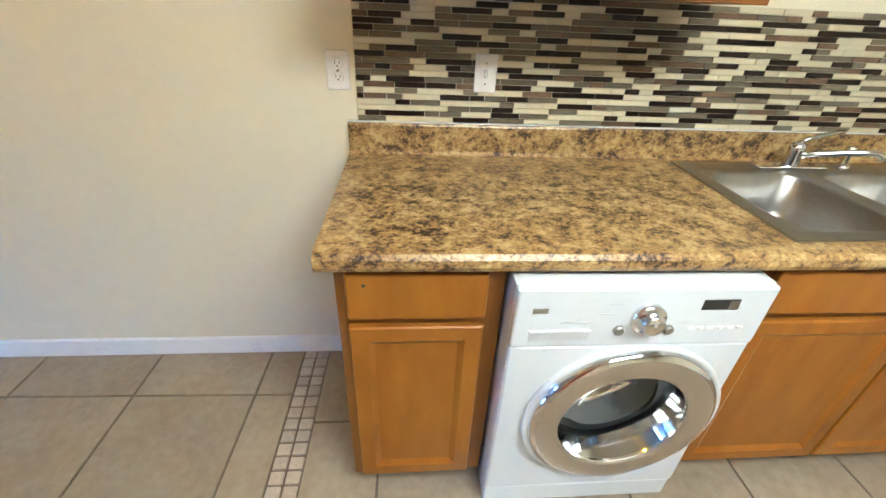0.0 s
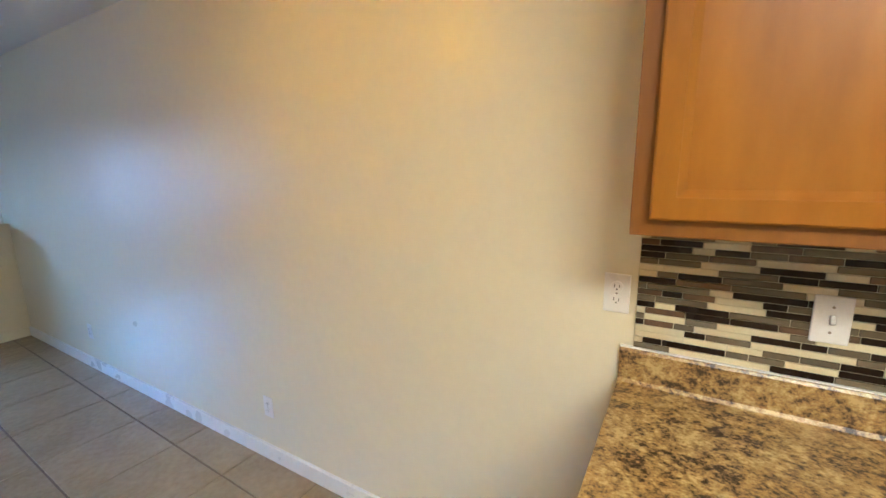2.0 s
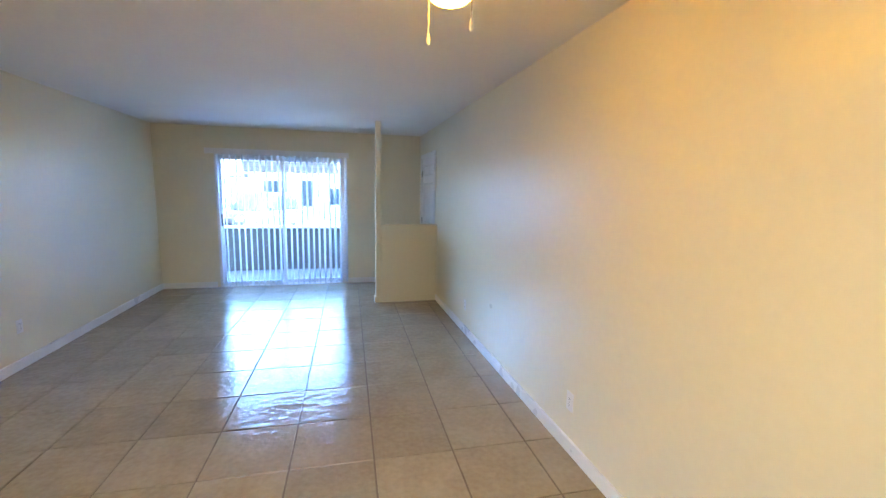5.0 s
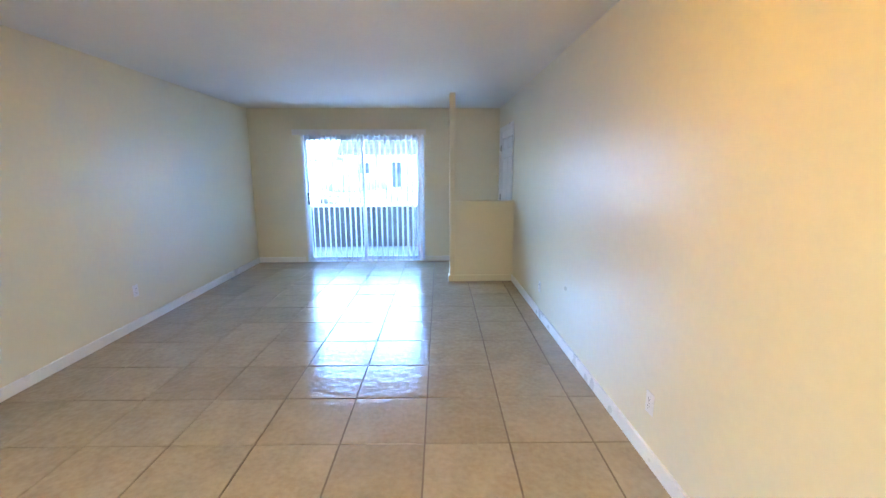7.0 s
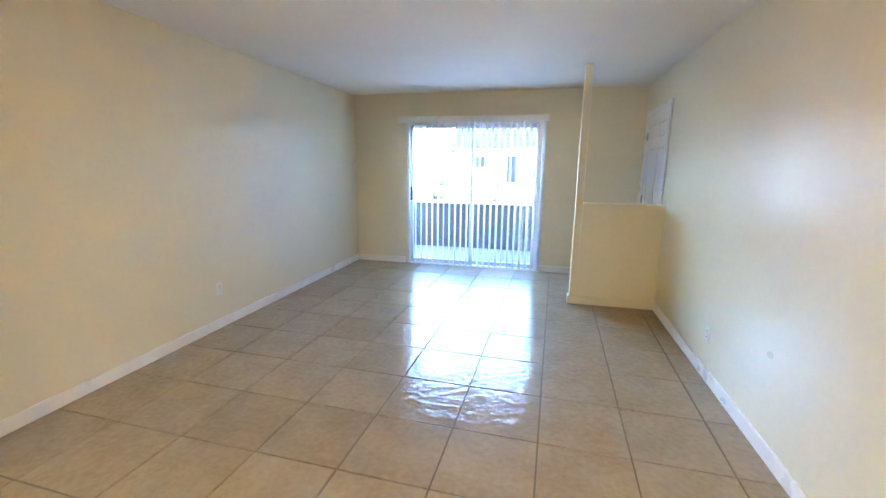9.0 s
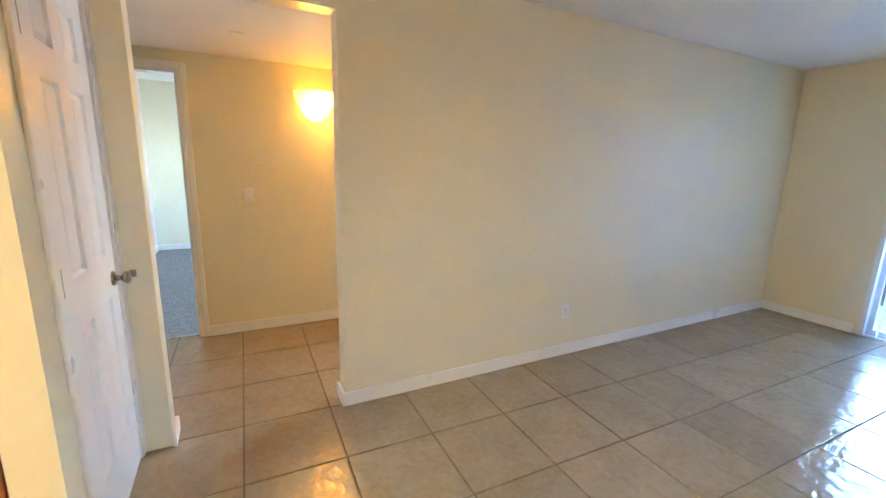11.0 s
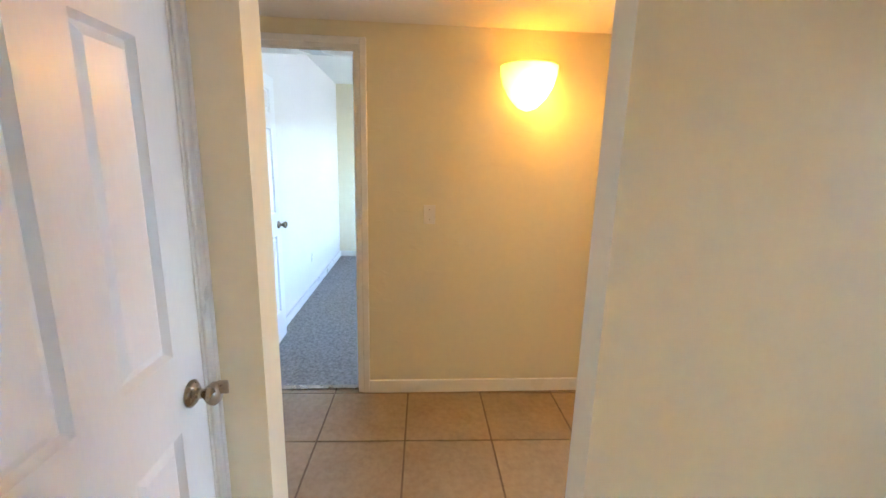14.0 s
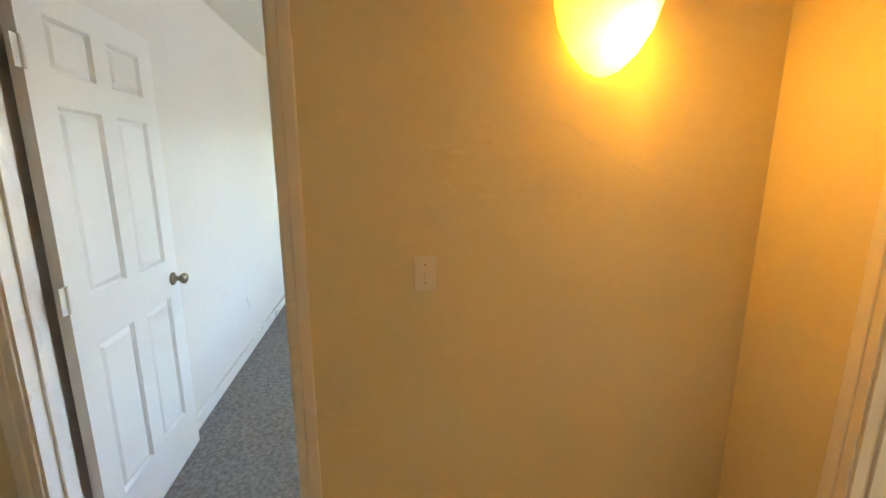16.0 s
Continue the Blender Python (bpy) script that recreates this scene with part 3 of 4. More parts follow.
for dx, dy, z in ((-0.055, 0.085, 2.053), (0.049, -0.088, 2.051)):
    ch = tube([(dx, dy, 2.268), (dx, dy, 2.16), (dx, dy, z + 0.03)], 0.0016, 6)
    c = part("pull_chain", ch, M_NICKEL, fan)
    part("pull", turned([(0.0, z - 0.012), (0.006, z - 0.006), (0.0055, z + 0.012), (0.0025, z + 0.03), (0, z + 0.032)], pose(dx, dy, 0), 12), M_PLASTIC, c, "cream teardrop pull")
    part("bracket_arm", tube([(dx * 0.45, dy * 0.45, 2.268), (dx, dy, 2.268)], 0.0025, 6), M_NICKEL, fan)

kl = thing("kitchen_ceiling_light", "rectangular lit fluorescent ceiling light in the kitchen", "ceiling light", (2.15, -2.95, CEIL))
part("frame", boxes([(-0.32, -0.62, -0.07, -0.29, 0.62, 0), (0.29, -0.62, -0.07, 0.32, 0.62, 0), (-0.29, -0.62, -0.07, 0.29, -0.59, 0), (-0.29, 0.59, -0.07, 0.29, 0.62, 0)]), M_FAN, kl)
part("lens", box(-0.29, -0.59, -0.064, 0.29, 0.59, -0.055), G_KITCHEN, kl, "lit acrylic lens")

# ---------------------------------------------------------------- kitchen


def profile_run(points, y0, y1):
    """A bar with the profile (x, z) along y."""
    bm = bmesh.new()
    a = [bm.verts.new((x, y0, z)) for x, z in points]
    b = [bm.verts.new((x, y1, z)) for x, z in points]
    n = len(points)
    for i in range(n):
        bm.faces.new((a[i], a[(i + 1) % n], b[(i + 1) % n], b[i]))
    bm.faces.new(a)
    bm.faces.new(b)
    return bm


def merge(bms):
    out = bmesh.new()
    for b in bms:
        me = bpy.data.meshes.new("merge")
        b.to_mesh(me)
        b.free()
        out.from_mesh(me)
        bpy.data.meshes.remove(me)
    return out


SX0, SX1, SY0, SY1 = 3.315, 3.832, -3.915, -3.115   # the sink's cut-out
FRONT = [(3.30, 0.872), (3.262, 0.868), (3.246, 0.872), (3.240, 0.885), (3.241, 0.902), (3.250, 0.913), (3.265, 0.916), (3.28, 0.915)]
BACK = [(3.868, 0.915), (3.878, 0.917), (3.885, 0.926), (3.886, 1.008), (3.890, 1.015), (3.905, 1.016), (3.905, 0.872)]
top = merge([profile_run(FRONT + BACK, SY1, -2.0), profile_run(FRONT + BACK, KY + 0.01, SY0),
             profile_run(FRONT + [(SX0, 0.915), (SX0, 0.872)], SY0, SY1), profile_run([(SX1, 0.872), (SX1, 0.915)] + BACK, SY0, SY1)])
ct = tagged(part("countertop", top, M_LAM), "brown granite-look laminate countertop with rolled edge and upstand", "countertop")
part("caulk_line", box(3.893, KY + 0.01, 1.016, 3.905, -2.0, 1.019), M_PLASTIC, ct, "thin white caulk bead")


def cabinet_door(name, parent, y0, y1, z0, z1, x, raised=False):
    """A framed door or drawer front whose face looks to -x."""
    if raised:
        f = bmesh.new()
        add_box(f, x, y0, z0, x + 0.019, y1, z1, bevel=0.006)
        return part(name, f, M_WOOD, parent)
    s = 0.047
    f = bmesh.new()
    e = 0.004
    loops = []
    for k, xx in ((0, x + 0.019), (0, x + e), (e, x), (s - e, x), (s, x + e), (s, x + 0.019)):
        loops.append([f.verts.new((xx, yy, zz)) for yy, zz in ((y0 + k, z0 + k), (y1 - k, z0 + k), (y1 - k, z1 - k), (y0 + k, z1 - k))])
    for a, b in zip(loops, loops[1:] + loops[:1]):
        for j in range(4):
            f.faces.new((a[j], a[(j + 1) % 4], b[(j + 1) % 4], b[j]))
    d = part(name, f, M_WOOD, parent)
    p = bmesh.new()
    a = [(y0 + s - 0.002, z0 + s - 0.002), (y1 - s + 0.002, z0 + s - 0.002), (y1 - s + 0.002, z1 - s + 0.002), (y0 + s - 0.002, z1 - s + 0.002)]
    o = [p.verts.new((x + 0.002, *q)) for q in a]
    k = 0.014
    i = [p.verts.new((x + 0.011, q[0] + k * sy, q[1] + k * sz)) for q, (sy, sz) in zip(a, ((1, 1), (-1, 1), (-1, -1), (1, -1)))]
    for j in range(4):
        p.faces.new((o[j], o[(j + 1) % 4], i[(j + 1) % 4], i[j]))
    p.faces.new(i)
    part("panel", p, M_WOOD, d)
    return d


def base_cabinet(label, y0, y1, doors, x=3.265, deep=False):
    c = thing("base_cabinet", label, "cabinet", group="kitchen base cabinets")
    rows = [(x + 0.02, y0, 0.085, 3.90, y1, 0.866)]
    if deep:
        for r in [(x + 0.02, y0, 0.10, 3.90, y1, 0.70), (x + 0.02, y0, 0.70, x + 0.04, y1, 0.866), (x + 0.04, y0, 0.70, 3.90, y0 + 0.018, 0.866), (x + 0.04, y1 - 0.018, 0.70, 3.90, y1, 0.866)]:
            part("carcass_panel", boxes([r]), M_WOOD_IN, c)
    else:
        part("body", boxes(rows), M_WOOD_IN, c)
    part("toe_kick", boxes([(x + 0.09, y0 + 0.002, 0, 3.90, y1 - 0.002, 0.085)]), M_WOOD_IN, c)
    for a, b in doors:
        cabinet_door("door", c, a, b, 0.098, 0.698, x)
        cabinet_door("drawer_front", c, a, b, 0.722, 0.852, x, raised=True)
    return c


cb = base_cabinet("honey maple base cabinet with one drawer and door", -2.420, -2.032, [(-2.378, -2.056)])
part("knot", turned([(0, 0.0008), (0.004, 0.0006), (0.005, 0)], pose(3.2652, -2.098, 0.822) @ TO_MINUS_X, 10), M_DARK, cb, "small dark nail hole")
base_cabinet("honey maple sink base cabinet with two doors", -4.00, -3.045, [(-3.545, -3.075), (-3.985, -3.560)], deep=True)
base_cabinet("honey maple base cabinet beyond the sink", -4.78, -4.005, [(-4.385, -4.02), (-4.765, -4.40)])

up = thing("wall_cabinet", "honey maple wall cabinet with two panel doors", "cabinet")
part("body", boxes([(3.59, -3.035, 1.386, 3.905, -2.033, 2.13)], bevel=0.002), M_WOOD_IN, up)
cabinet_door("door", up, -2.496, -2.068, 1.420, 2.10, 3.570)
cabinet_door("door", up, -3.003, -2.572, 1.420, 2.10, 3.570)

# washing machine
M_LEGEND = shader("pale_grey_print", (0.55, 0.56, 0.58), (0.52, 0.53, 0.55), rough=0.4)
wm = thing("washing_machine", "white front-loading washing machine under the counter", "washing machine", (3.208, -2.725, 0))
WH = 0.856
for nm, r in (("side_panel", (0.012, -0.298, 0.03, 0.60, -0.288, WH)), ("side_panel", (0.012, 0.288, 0.03, 0.60, 0.298, WH)), ("top_panel", (0.012, -0.288, WH - 0.012, 0.60, 0.288, WH)),
              ("back_panel", (0.59, -0.288, 0.03, 0.60, 0.288, WH - 0.012)), ("base", (0.012, -0.288, 0.03, 0.59, 0.288, 0.04))):
    part(nm, box(*r, bevel=0.004), M_ENAMEL, wm)


def holed_panel(y0, y1, z0, z1, cy, cz, r, x0, x1, n=64):
    """A front sheet with a round opening and eased outer edges."""
    bm = bmesh.new()
    rings = [[], [], [], []]
    turns = [2 * math.pi * i / n for i in range(n)]
    turns += [math.atan2(z - cz, y - cy) % (2 * math.pi) for y in (y0, y1) for z in (z0, z1)]
    n = len(turns)
    for a in sorted(turns):
        c, s = math.cos(a), math.sin(a)
        k = min(((y1 if c > 0 else y0) - cy) / c if abs(c) > 1e-6 else 9, ((z1 if s > 0 else z0) - cz) / s if abs(s) > 1e-6 else 9)
        for ring, kk, x in zip(rings, (r, r, k - 0.006, k), (x1, x0, x0, x0 + 0.006)):
            ring.append(bm.verts.new((x, cy + kk * c, cz + kk * s)))
    last = [bm.verts.new((x1, v.co.y, v.co.z)) for v in rings[-1]]
    for a, b in zip(rings + [last], (rings + [last])[1:]):
        for i in range(n):
            bm.faces.new((a[i], a[(i + 1) % n], b[(i + 1) % n], b[i]))
    return bm


part("front_panel", holed_panel(-0.297, 0.297, 0.10, 0.684, -0.035, 0.428, 0.215, 0.0, 0.03), M_ENAMEL, wm)
cp = bmesh.new()
add_box(cp, -0.004, -0.297, 0.687, 0.05, 0.297, 0.855, bevel=0.007, seg=3)
panel = part("control_panel", cp, M_ENAMEL, wm)
part("kick_panel", box(0.004, -0.296, 0.012, 0.05, 0.296, 0.096, bevel=0.006), M_ENAMEL, wm)
for y in (-0.25, 0.25):
    part("foot", turned([(0.0, 0), (0.02, 0), (0.02, 0.026), (0, 0.026)], pose(0.06, y, 0), 14), M_RUBBER, wm)
part("drawer_recess", boxes([(-0.0058, 0.118, 0.710, -0.0036, 0.258, 0.738)]), M_LEGEND, panel)
part("drawer_lip", box(-0.010, 0.116, 0.733, 0.0, 0.260, 0.741, bevel=0.002), M_ENAMEL, panel)
part("logo_badge", box(-0.0062, 0.224, 0.790, -0.0036, 0.258, 0.804), M_STEEL, panel, "small grey badge")
dial = part("dial", turned([(0.040, 0.0), (0.040, 0.012), (0.036, 0.016), (0.029, 0.016), (0.026, 0.032), (0.022, 0.036), (0, 0.036)], pose(-0.004, -0.008, 0.774) @ TO_MINUS_X, 28), M_CHROME, panel, "chrome programme dial", True)
part("pointer", box(-0.042, -0.011, 0.777, -0.039, -0.005, 0.793), M_PLASTIC, dial)
for y in (0.050, -0.068):
    part("button", turned([(0.013, 0.0), (0.013, 0.006), (0.010, 0.009), (0, 0.009)], pose(-0.004, y, 0.738) @ TO_MINUS_X, 16), M_STEEL, panel)
disp = part("display", box(-0.0068, -0.212, 0.796, -0.0036, -0.128, 0.823), M_DARK, panel, "black display window")
part("display_corner", box(-0.0075, -0.212, 0.798, -0.0066, -0.188, 0.821), M_STEEL, disp)
for i in range(6):
    part("button", box(-0.007, -0.250 + i * 0.024, 0.738, -0.003, -0.234 + i * 0.024, 0.745, bevel=0.001), M_PLASTIC, panel)
for y, z, w in ((0.115, 0.748, 0.075), (0.06, 0.800, 0.03), (-0.03, 0.800, 0.03), (0.075, 0.772, 0.03), (-0.05, 0.772, 0.03), (-0.13, 0.742, 0.09)):
    part("legend", box(-0.0052, y, z + 0.012, -0.0038, y + w, z + 0.015), M_LEGEND, panel)
RC = pose(0.0, -0.035, 0.428) @ TO_MINUS_X
door = part("door", turned([(0.262, -0.002), (0.266, 0.010), (0.262, 0.018), (0.250, 0.016), (0.249, 0.002)], RC, 64), M_ENAMEL, wm, "white door rim", True)
part("chrome_ring", turned([(0.249, 0.004), (0.249, 0.018), (0.245, 0.027), (0.234, 0.031)], RC, 64), M_CHROME, door, "polished chrome outer ring", True)
part("silver_ring", turned([(0.234, 0.031), (0.228, 0.033), (0.184, 0.033), (0.176, 0.030), (0.172, 0.024)], RC, 64), M_RING, door, "champagne silver inner ring", True)
part("inner_trim", turned([(0.172, 0.024), (0.168, 0.010), (0.158, -0.020), (0.150, -0.06)], RC, 64), M_CHROME, door, "chrome inner trim", True)
part("porthole", turned([(0.170, 0.018), (0.14, 0.010), (0.085, -0.014), (0.0, -0.030)], RC, 48), M_PORTHOLE, door, "curved clear porthole glass", True).visible_shadow = False
part("gasket", turned([(0.150, -0.06), (0.19, -0.075), (0.20, -0.10)], RC, 48), M_RUBBER, wm, smooth=True)
drum = part("drum", turned([(0.20, -0.10), (0.235, -0.12), (0.235, -0.40), (0.06, -0.42), (0, -0.42)], RC, 48), M_DRUM, wm, "steel drum", True)
for k in range(3):
    rb = box(-0.02, -0.012, 0, 0.02, 0.012, 0.26, bevel=0.008)
    a = radians(90 + 120 * k)
    bmesh.ops.transform(rb, matrix=pose(0.0, -0.035, 0.428) @ TO_MINUS_X @ Matrix.Translation((0.225 * math.cos(a), 0.225 * math.sin(a), -0.39)), verts=rb.verts)
    part("lifter", rb, M_DRUM, drum)


def rounded_loop(bm, x0, y0, x1, y1, r, z, n=6):
    vs = []
    for cx, cy, a0 in ((x1 - r, y1 - r, 0), (x0 + r, y1 - r, 90), (x0 + r, y0 + r, 180), (x1 - r, y0 + r, 270)):
        for i in range(n + 1):
            a = radians(a0 + 90 * i / n)
            vs.append(bm.verts.new((cx + r * math.cos(a), cy + r * math.sin(a), z)))
    return vs


def sink_bowl(x0, y0, x1, y1):
    bm = bmesh.new()
    rows = ((0.0, 0.004, 0.921), (0.012, 0.07, 0.920), (0.020, 0.065, 0.912), (0.032, 0.06, 0.80), (0.045, 0.06, 0.76), (0.085, 0.05, 0.742))
    loops = [rounded_loop(bm, x0 + i, y0 + i, x1 - i, y1 - i, r, z) for i, r, z in rows]
    for a, b in zip(loops, loops[1:]):
        for k in range(len(a)):
            bm.faces.new((a[k], a[(k + 1) % len(a)], b[(k + 1) % len(a)], b[k]))
    bm.faces.new(loops[-1])
    return bm


sink = thing("kitchen_sink", "stainless steel double-bowl sink set in the counter", "sink")
bx0, bx1 = 3.335, 3.760
for y0, y1 in ((-3.500, -3.135), (-3.895, -3.530)):
    b = part("bowl", sink_bowl(bx0, y0, bx1, y1), M_STEEL, sink, smooth=True)
    part("drain", turned([(0.045, 0.745), (0.043, 0.748), (0.034, 0.747), (0.03, 0.744), (0, 0.744)], pose((bx0 + bx1) / 2, (y0 + y1) / 2, 0), 24), M_CHROME, b)
part("rim", boxes([(3.300, -3.930, 0.915, bx0, -3.100, 0.9212), (bx1, -3.930, 0.915, 3.845, -3.100, 0.9212), (bx0, -3.135, 0.915, bx1, -3.100, 0.9212),
                   (bx0, -3.930, 0.915, bx1, -3.895, 0.9212), (bx0, -3.530, 0.915, bx1, -3.500, 0.9212)]), M_STEEL, sink)

fa = thing("kitchen_faucet", "chrome single-lever faucet at the sink's back edge", "faucet", (3.803, -3.50, 0.9212))
fb = bmesh.new()
add_box(fb, -0.026, -0.125, 0, 0.026, 0.125, 0.010, bevel=0.005)
part("base_plate", fb, M_CHROME, fa)
part("body", turned([(0.024, 0.008), (0.023, 0.05), (0.025, 0.062), (0.022, 0.078), (0.012, 0.088), (0, 0.089)], None, 24), M_CHROME, fa, smooth=True)
part("spout", tube([(0, 0, 0.040), (-0.03, -0.05, 0.056), (-0.07, -0.12, 0.075), (-0.10, -0.175, 0.085), (-0.108, -0.19, 0.080), (-0.11, -0.194, 0.066)], 0.0105, 12), M_CHROME, fa, smooth=True)
part("lever", tube([(0, 0, 0.085), (0.0, -0.03, 0.100), (-0.008, -0.08, 0.118), (-0.012, -0.125, 0.128)], 0.007, 10), M_CHROME, fa, smooth=True)
sp = thing("side_sprayer", "chrome side sprayer beside the faucet", "sprayer", (3.803, -3.70, 0.9212))
part("collar", turned([(0.021, 0), (0.021, 0.008), (0.014, 0.018), (0, 0.018)], None, 20), M_CHROME, sp, smooth=True)
part("nozzle", turned([(0.012, 0.016), (0.011, 0.045), (0.015, 0.065), (0.013, 0.075), (0, 0.076)], None, 20), M_CHROME, sp, smooth=True)

# the tall cabinet beside the closet
pantry = thing("pantry_cabinet", "tall red-brown cherry pantry cabinet beside the closet", "cabinet")
part("body", boxes([(0.28, -1.80, 0.0, 0.868, -1.147, 2.13)], bevel=0.003), M_PANTRY, pantry)
part("door", boxes([(0.869, -1.795, 0.11, 0.888, -1.151, 2.12)], bevel=0.006), M_PANTRY, pantry)

# ---------------------------------------------------------------- sliding door, blinds
sd = structure(thing("window_1", "white aluminium sliding glass patio door", "sliding door"), "white aluminium sliding glass patio door", "sliding door")
part("window_frame", boxes([(0.80, LY - 0.005, 0, 0.84, LY + 0.11, 2.04), (2.64, LY - 0.005, 0, 2.68, LY + 0.11, 2.04), (0.84, LY - 0.005, 2.0, 2.64, LY + 0.11, 2.04), (0.84, LY - 0.005, -0.004, 2.64, LY + 0.11, 0.018)]), M_ALU, sd)
for x0, x1, y in ((0.84, 1.765, LY + 0.035), (1.725, 2.64, LY + 0.075)):
    p = part("sash", boxes([(x0, y - 0.014, 0.018, x0 + 0.045, y + 0.014, 2.0), (x1 - 0.045, y - 0.014, 0.018, x1, y + 0.014, 2.0), (x0 + 0.045, y - 0.014, 0.018, x1 - 0.045, y + 0.014, 0.075), (x0 + 0.045, y - 0.014, 1.945, x1 - 0.045, y + 0.014, 2.0)]), M_SASH, sd)
    g = part("pane", box(x0 + 0.045, y - 0.003, 0.075, x1 - 0.045, y + 0.003, 1.945), M_GLASS, p)
    g.visible_shadow = False
hb = box(0.848, LY - 0.022, 0.94, 0.880, LY + 0.022, 1.13, bevel=0.006)
part("handle", hb, M_DARK, sd, "black pull handle")

bl = thing("vertical_blinds", "white vinyl vertical blinds turned open over the patio door", "blinds")
part("valance", boxes([(0.70, LY - 0.105, 2.015, 2.75, LY - 0.095, 2.095), (0.70, LY - 0.095, 2.015, 0.71, LY, 2.095), (2.74, LY - 0.095, 2.015, 2.75, LY, 2.095), (0.71, LY - 0.095, 2.085, 2.74, LY, 2.095)], bevel=0.002), M_TRIM, bl, "cream valance")
part("head_rail", box(0.76, LY - 0.075, 2.03, 2.72, LY - 0.035, 2.07), M_ALU, bl)
sm = bmesh.new()
for k, (u, v) in enumerate(((-0.044, 0.0), (-0.022, 0.006), (0.0, 0.008), (0.022, 0.006), (0.044, 0.0))):
    sm.verts.new((u, v, 0.03)), sm.verts.new((u, v, 2.03))
sm.verts.ensure_lookup_table()
for k in range(4):
    sm.faces.new((sm.verts[2 * k], sm.verts[2 * k + 2], sm.verts[2 * k + 3], sm.verts[2 * k + 1]))
bmesh.ops.solidify(sm, geom=list(sm.faces), thickness=0.0014)
first = part("slat", sm, M_BLIND, bl)
SLAT = [0.86 + i * 0.0835 for i in range(22)] + [2.70]
rnd = random.Random(5)
for i, x in enumerate(SLAT):
    o = first if i == 0 else new("slat", first.data)
    o.parent = bl
    o.matrix_basis = pose(x, LY - 0.056, 0, 0, 0, 113 + rnd.uniform(-4, 4))

# ---------------------------------------------------------------- outside
structure(part("ground", boxes([(-400, -400, -0.70, 400, 900, -0.45)]), M_ASPH), "pale sunlit concrete of the parking lot", "ground")
structure(part("patio", boxes([(-0.9, LY + T, -0.45, 4.6, 6.18, -0.03)]), M_CONC), "pale concrete patio slab", "patio")
pw = structure(thing("patio_wall", "low dark-brown board patio wall with a pale cap", "fence"), "low dark-brown board patio wall with a pale cap", "fence")
part("cap", box(-0.9, 5.98, 0.775, 4.6, 6.16, 0.815, bevel=0.006), M_ALU, pw)
pb = box(0, 0, -0.03, 0.108, 0.03, 0.775, bevel=0.004, seg=1)
board = part("board", pb, M_SIDING, pw)
for i in range(50):
    o = board if i == 0 else new("board", board.data)
    o.parent = pw
    o.matrix_basis = pose(-0.9 + 0.11 * i, 6.03, 0)
structure(part("kerb", boxes([(-40, 7.6, -0.45, 40, 7.75, -0.30)], bevel=0.02), M_CONC), "pale concrete kerb", "kerb")
structure(part("pavement", boxes([(-40, 6.2, -0.45, 40, 7.6, -0.31)]), M_CONC), "pale concrete walkway", "pavement")
# unseen block, added to keep direct sun off the patio and the glass door
structure(part("patio_shade_block", boxes([(4.6, LY + T, -0.45, 9.0, 8.4, 5.6)]), M_STUCCO), "unseen stucco block added to shade the patio", "building")
# unseen roof block; its height was set by how far its shade should reach
structure(part("roof", boxes([(-5.6, -5.5, 2.7, 4.2, 4.7, 3.3)]), M_STUCCO), "unseen stucco roof block added over the rooms", "building")


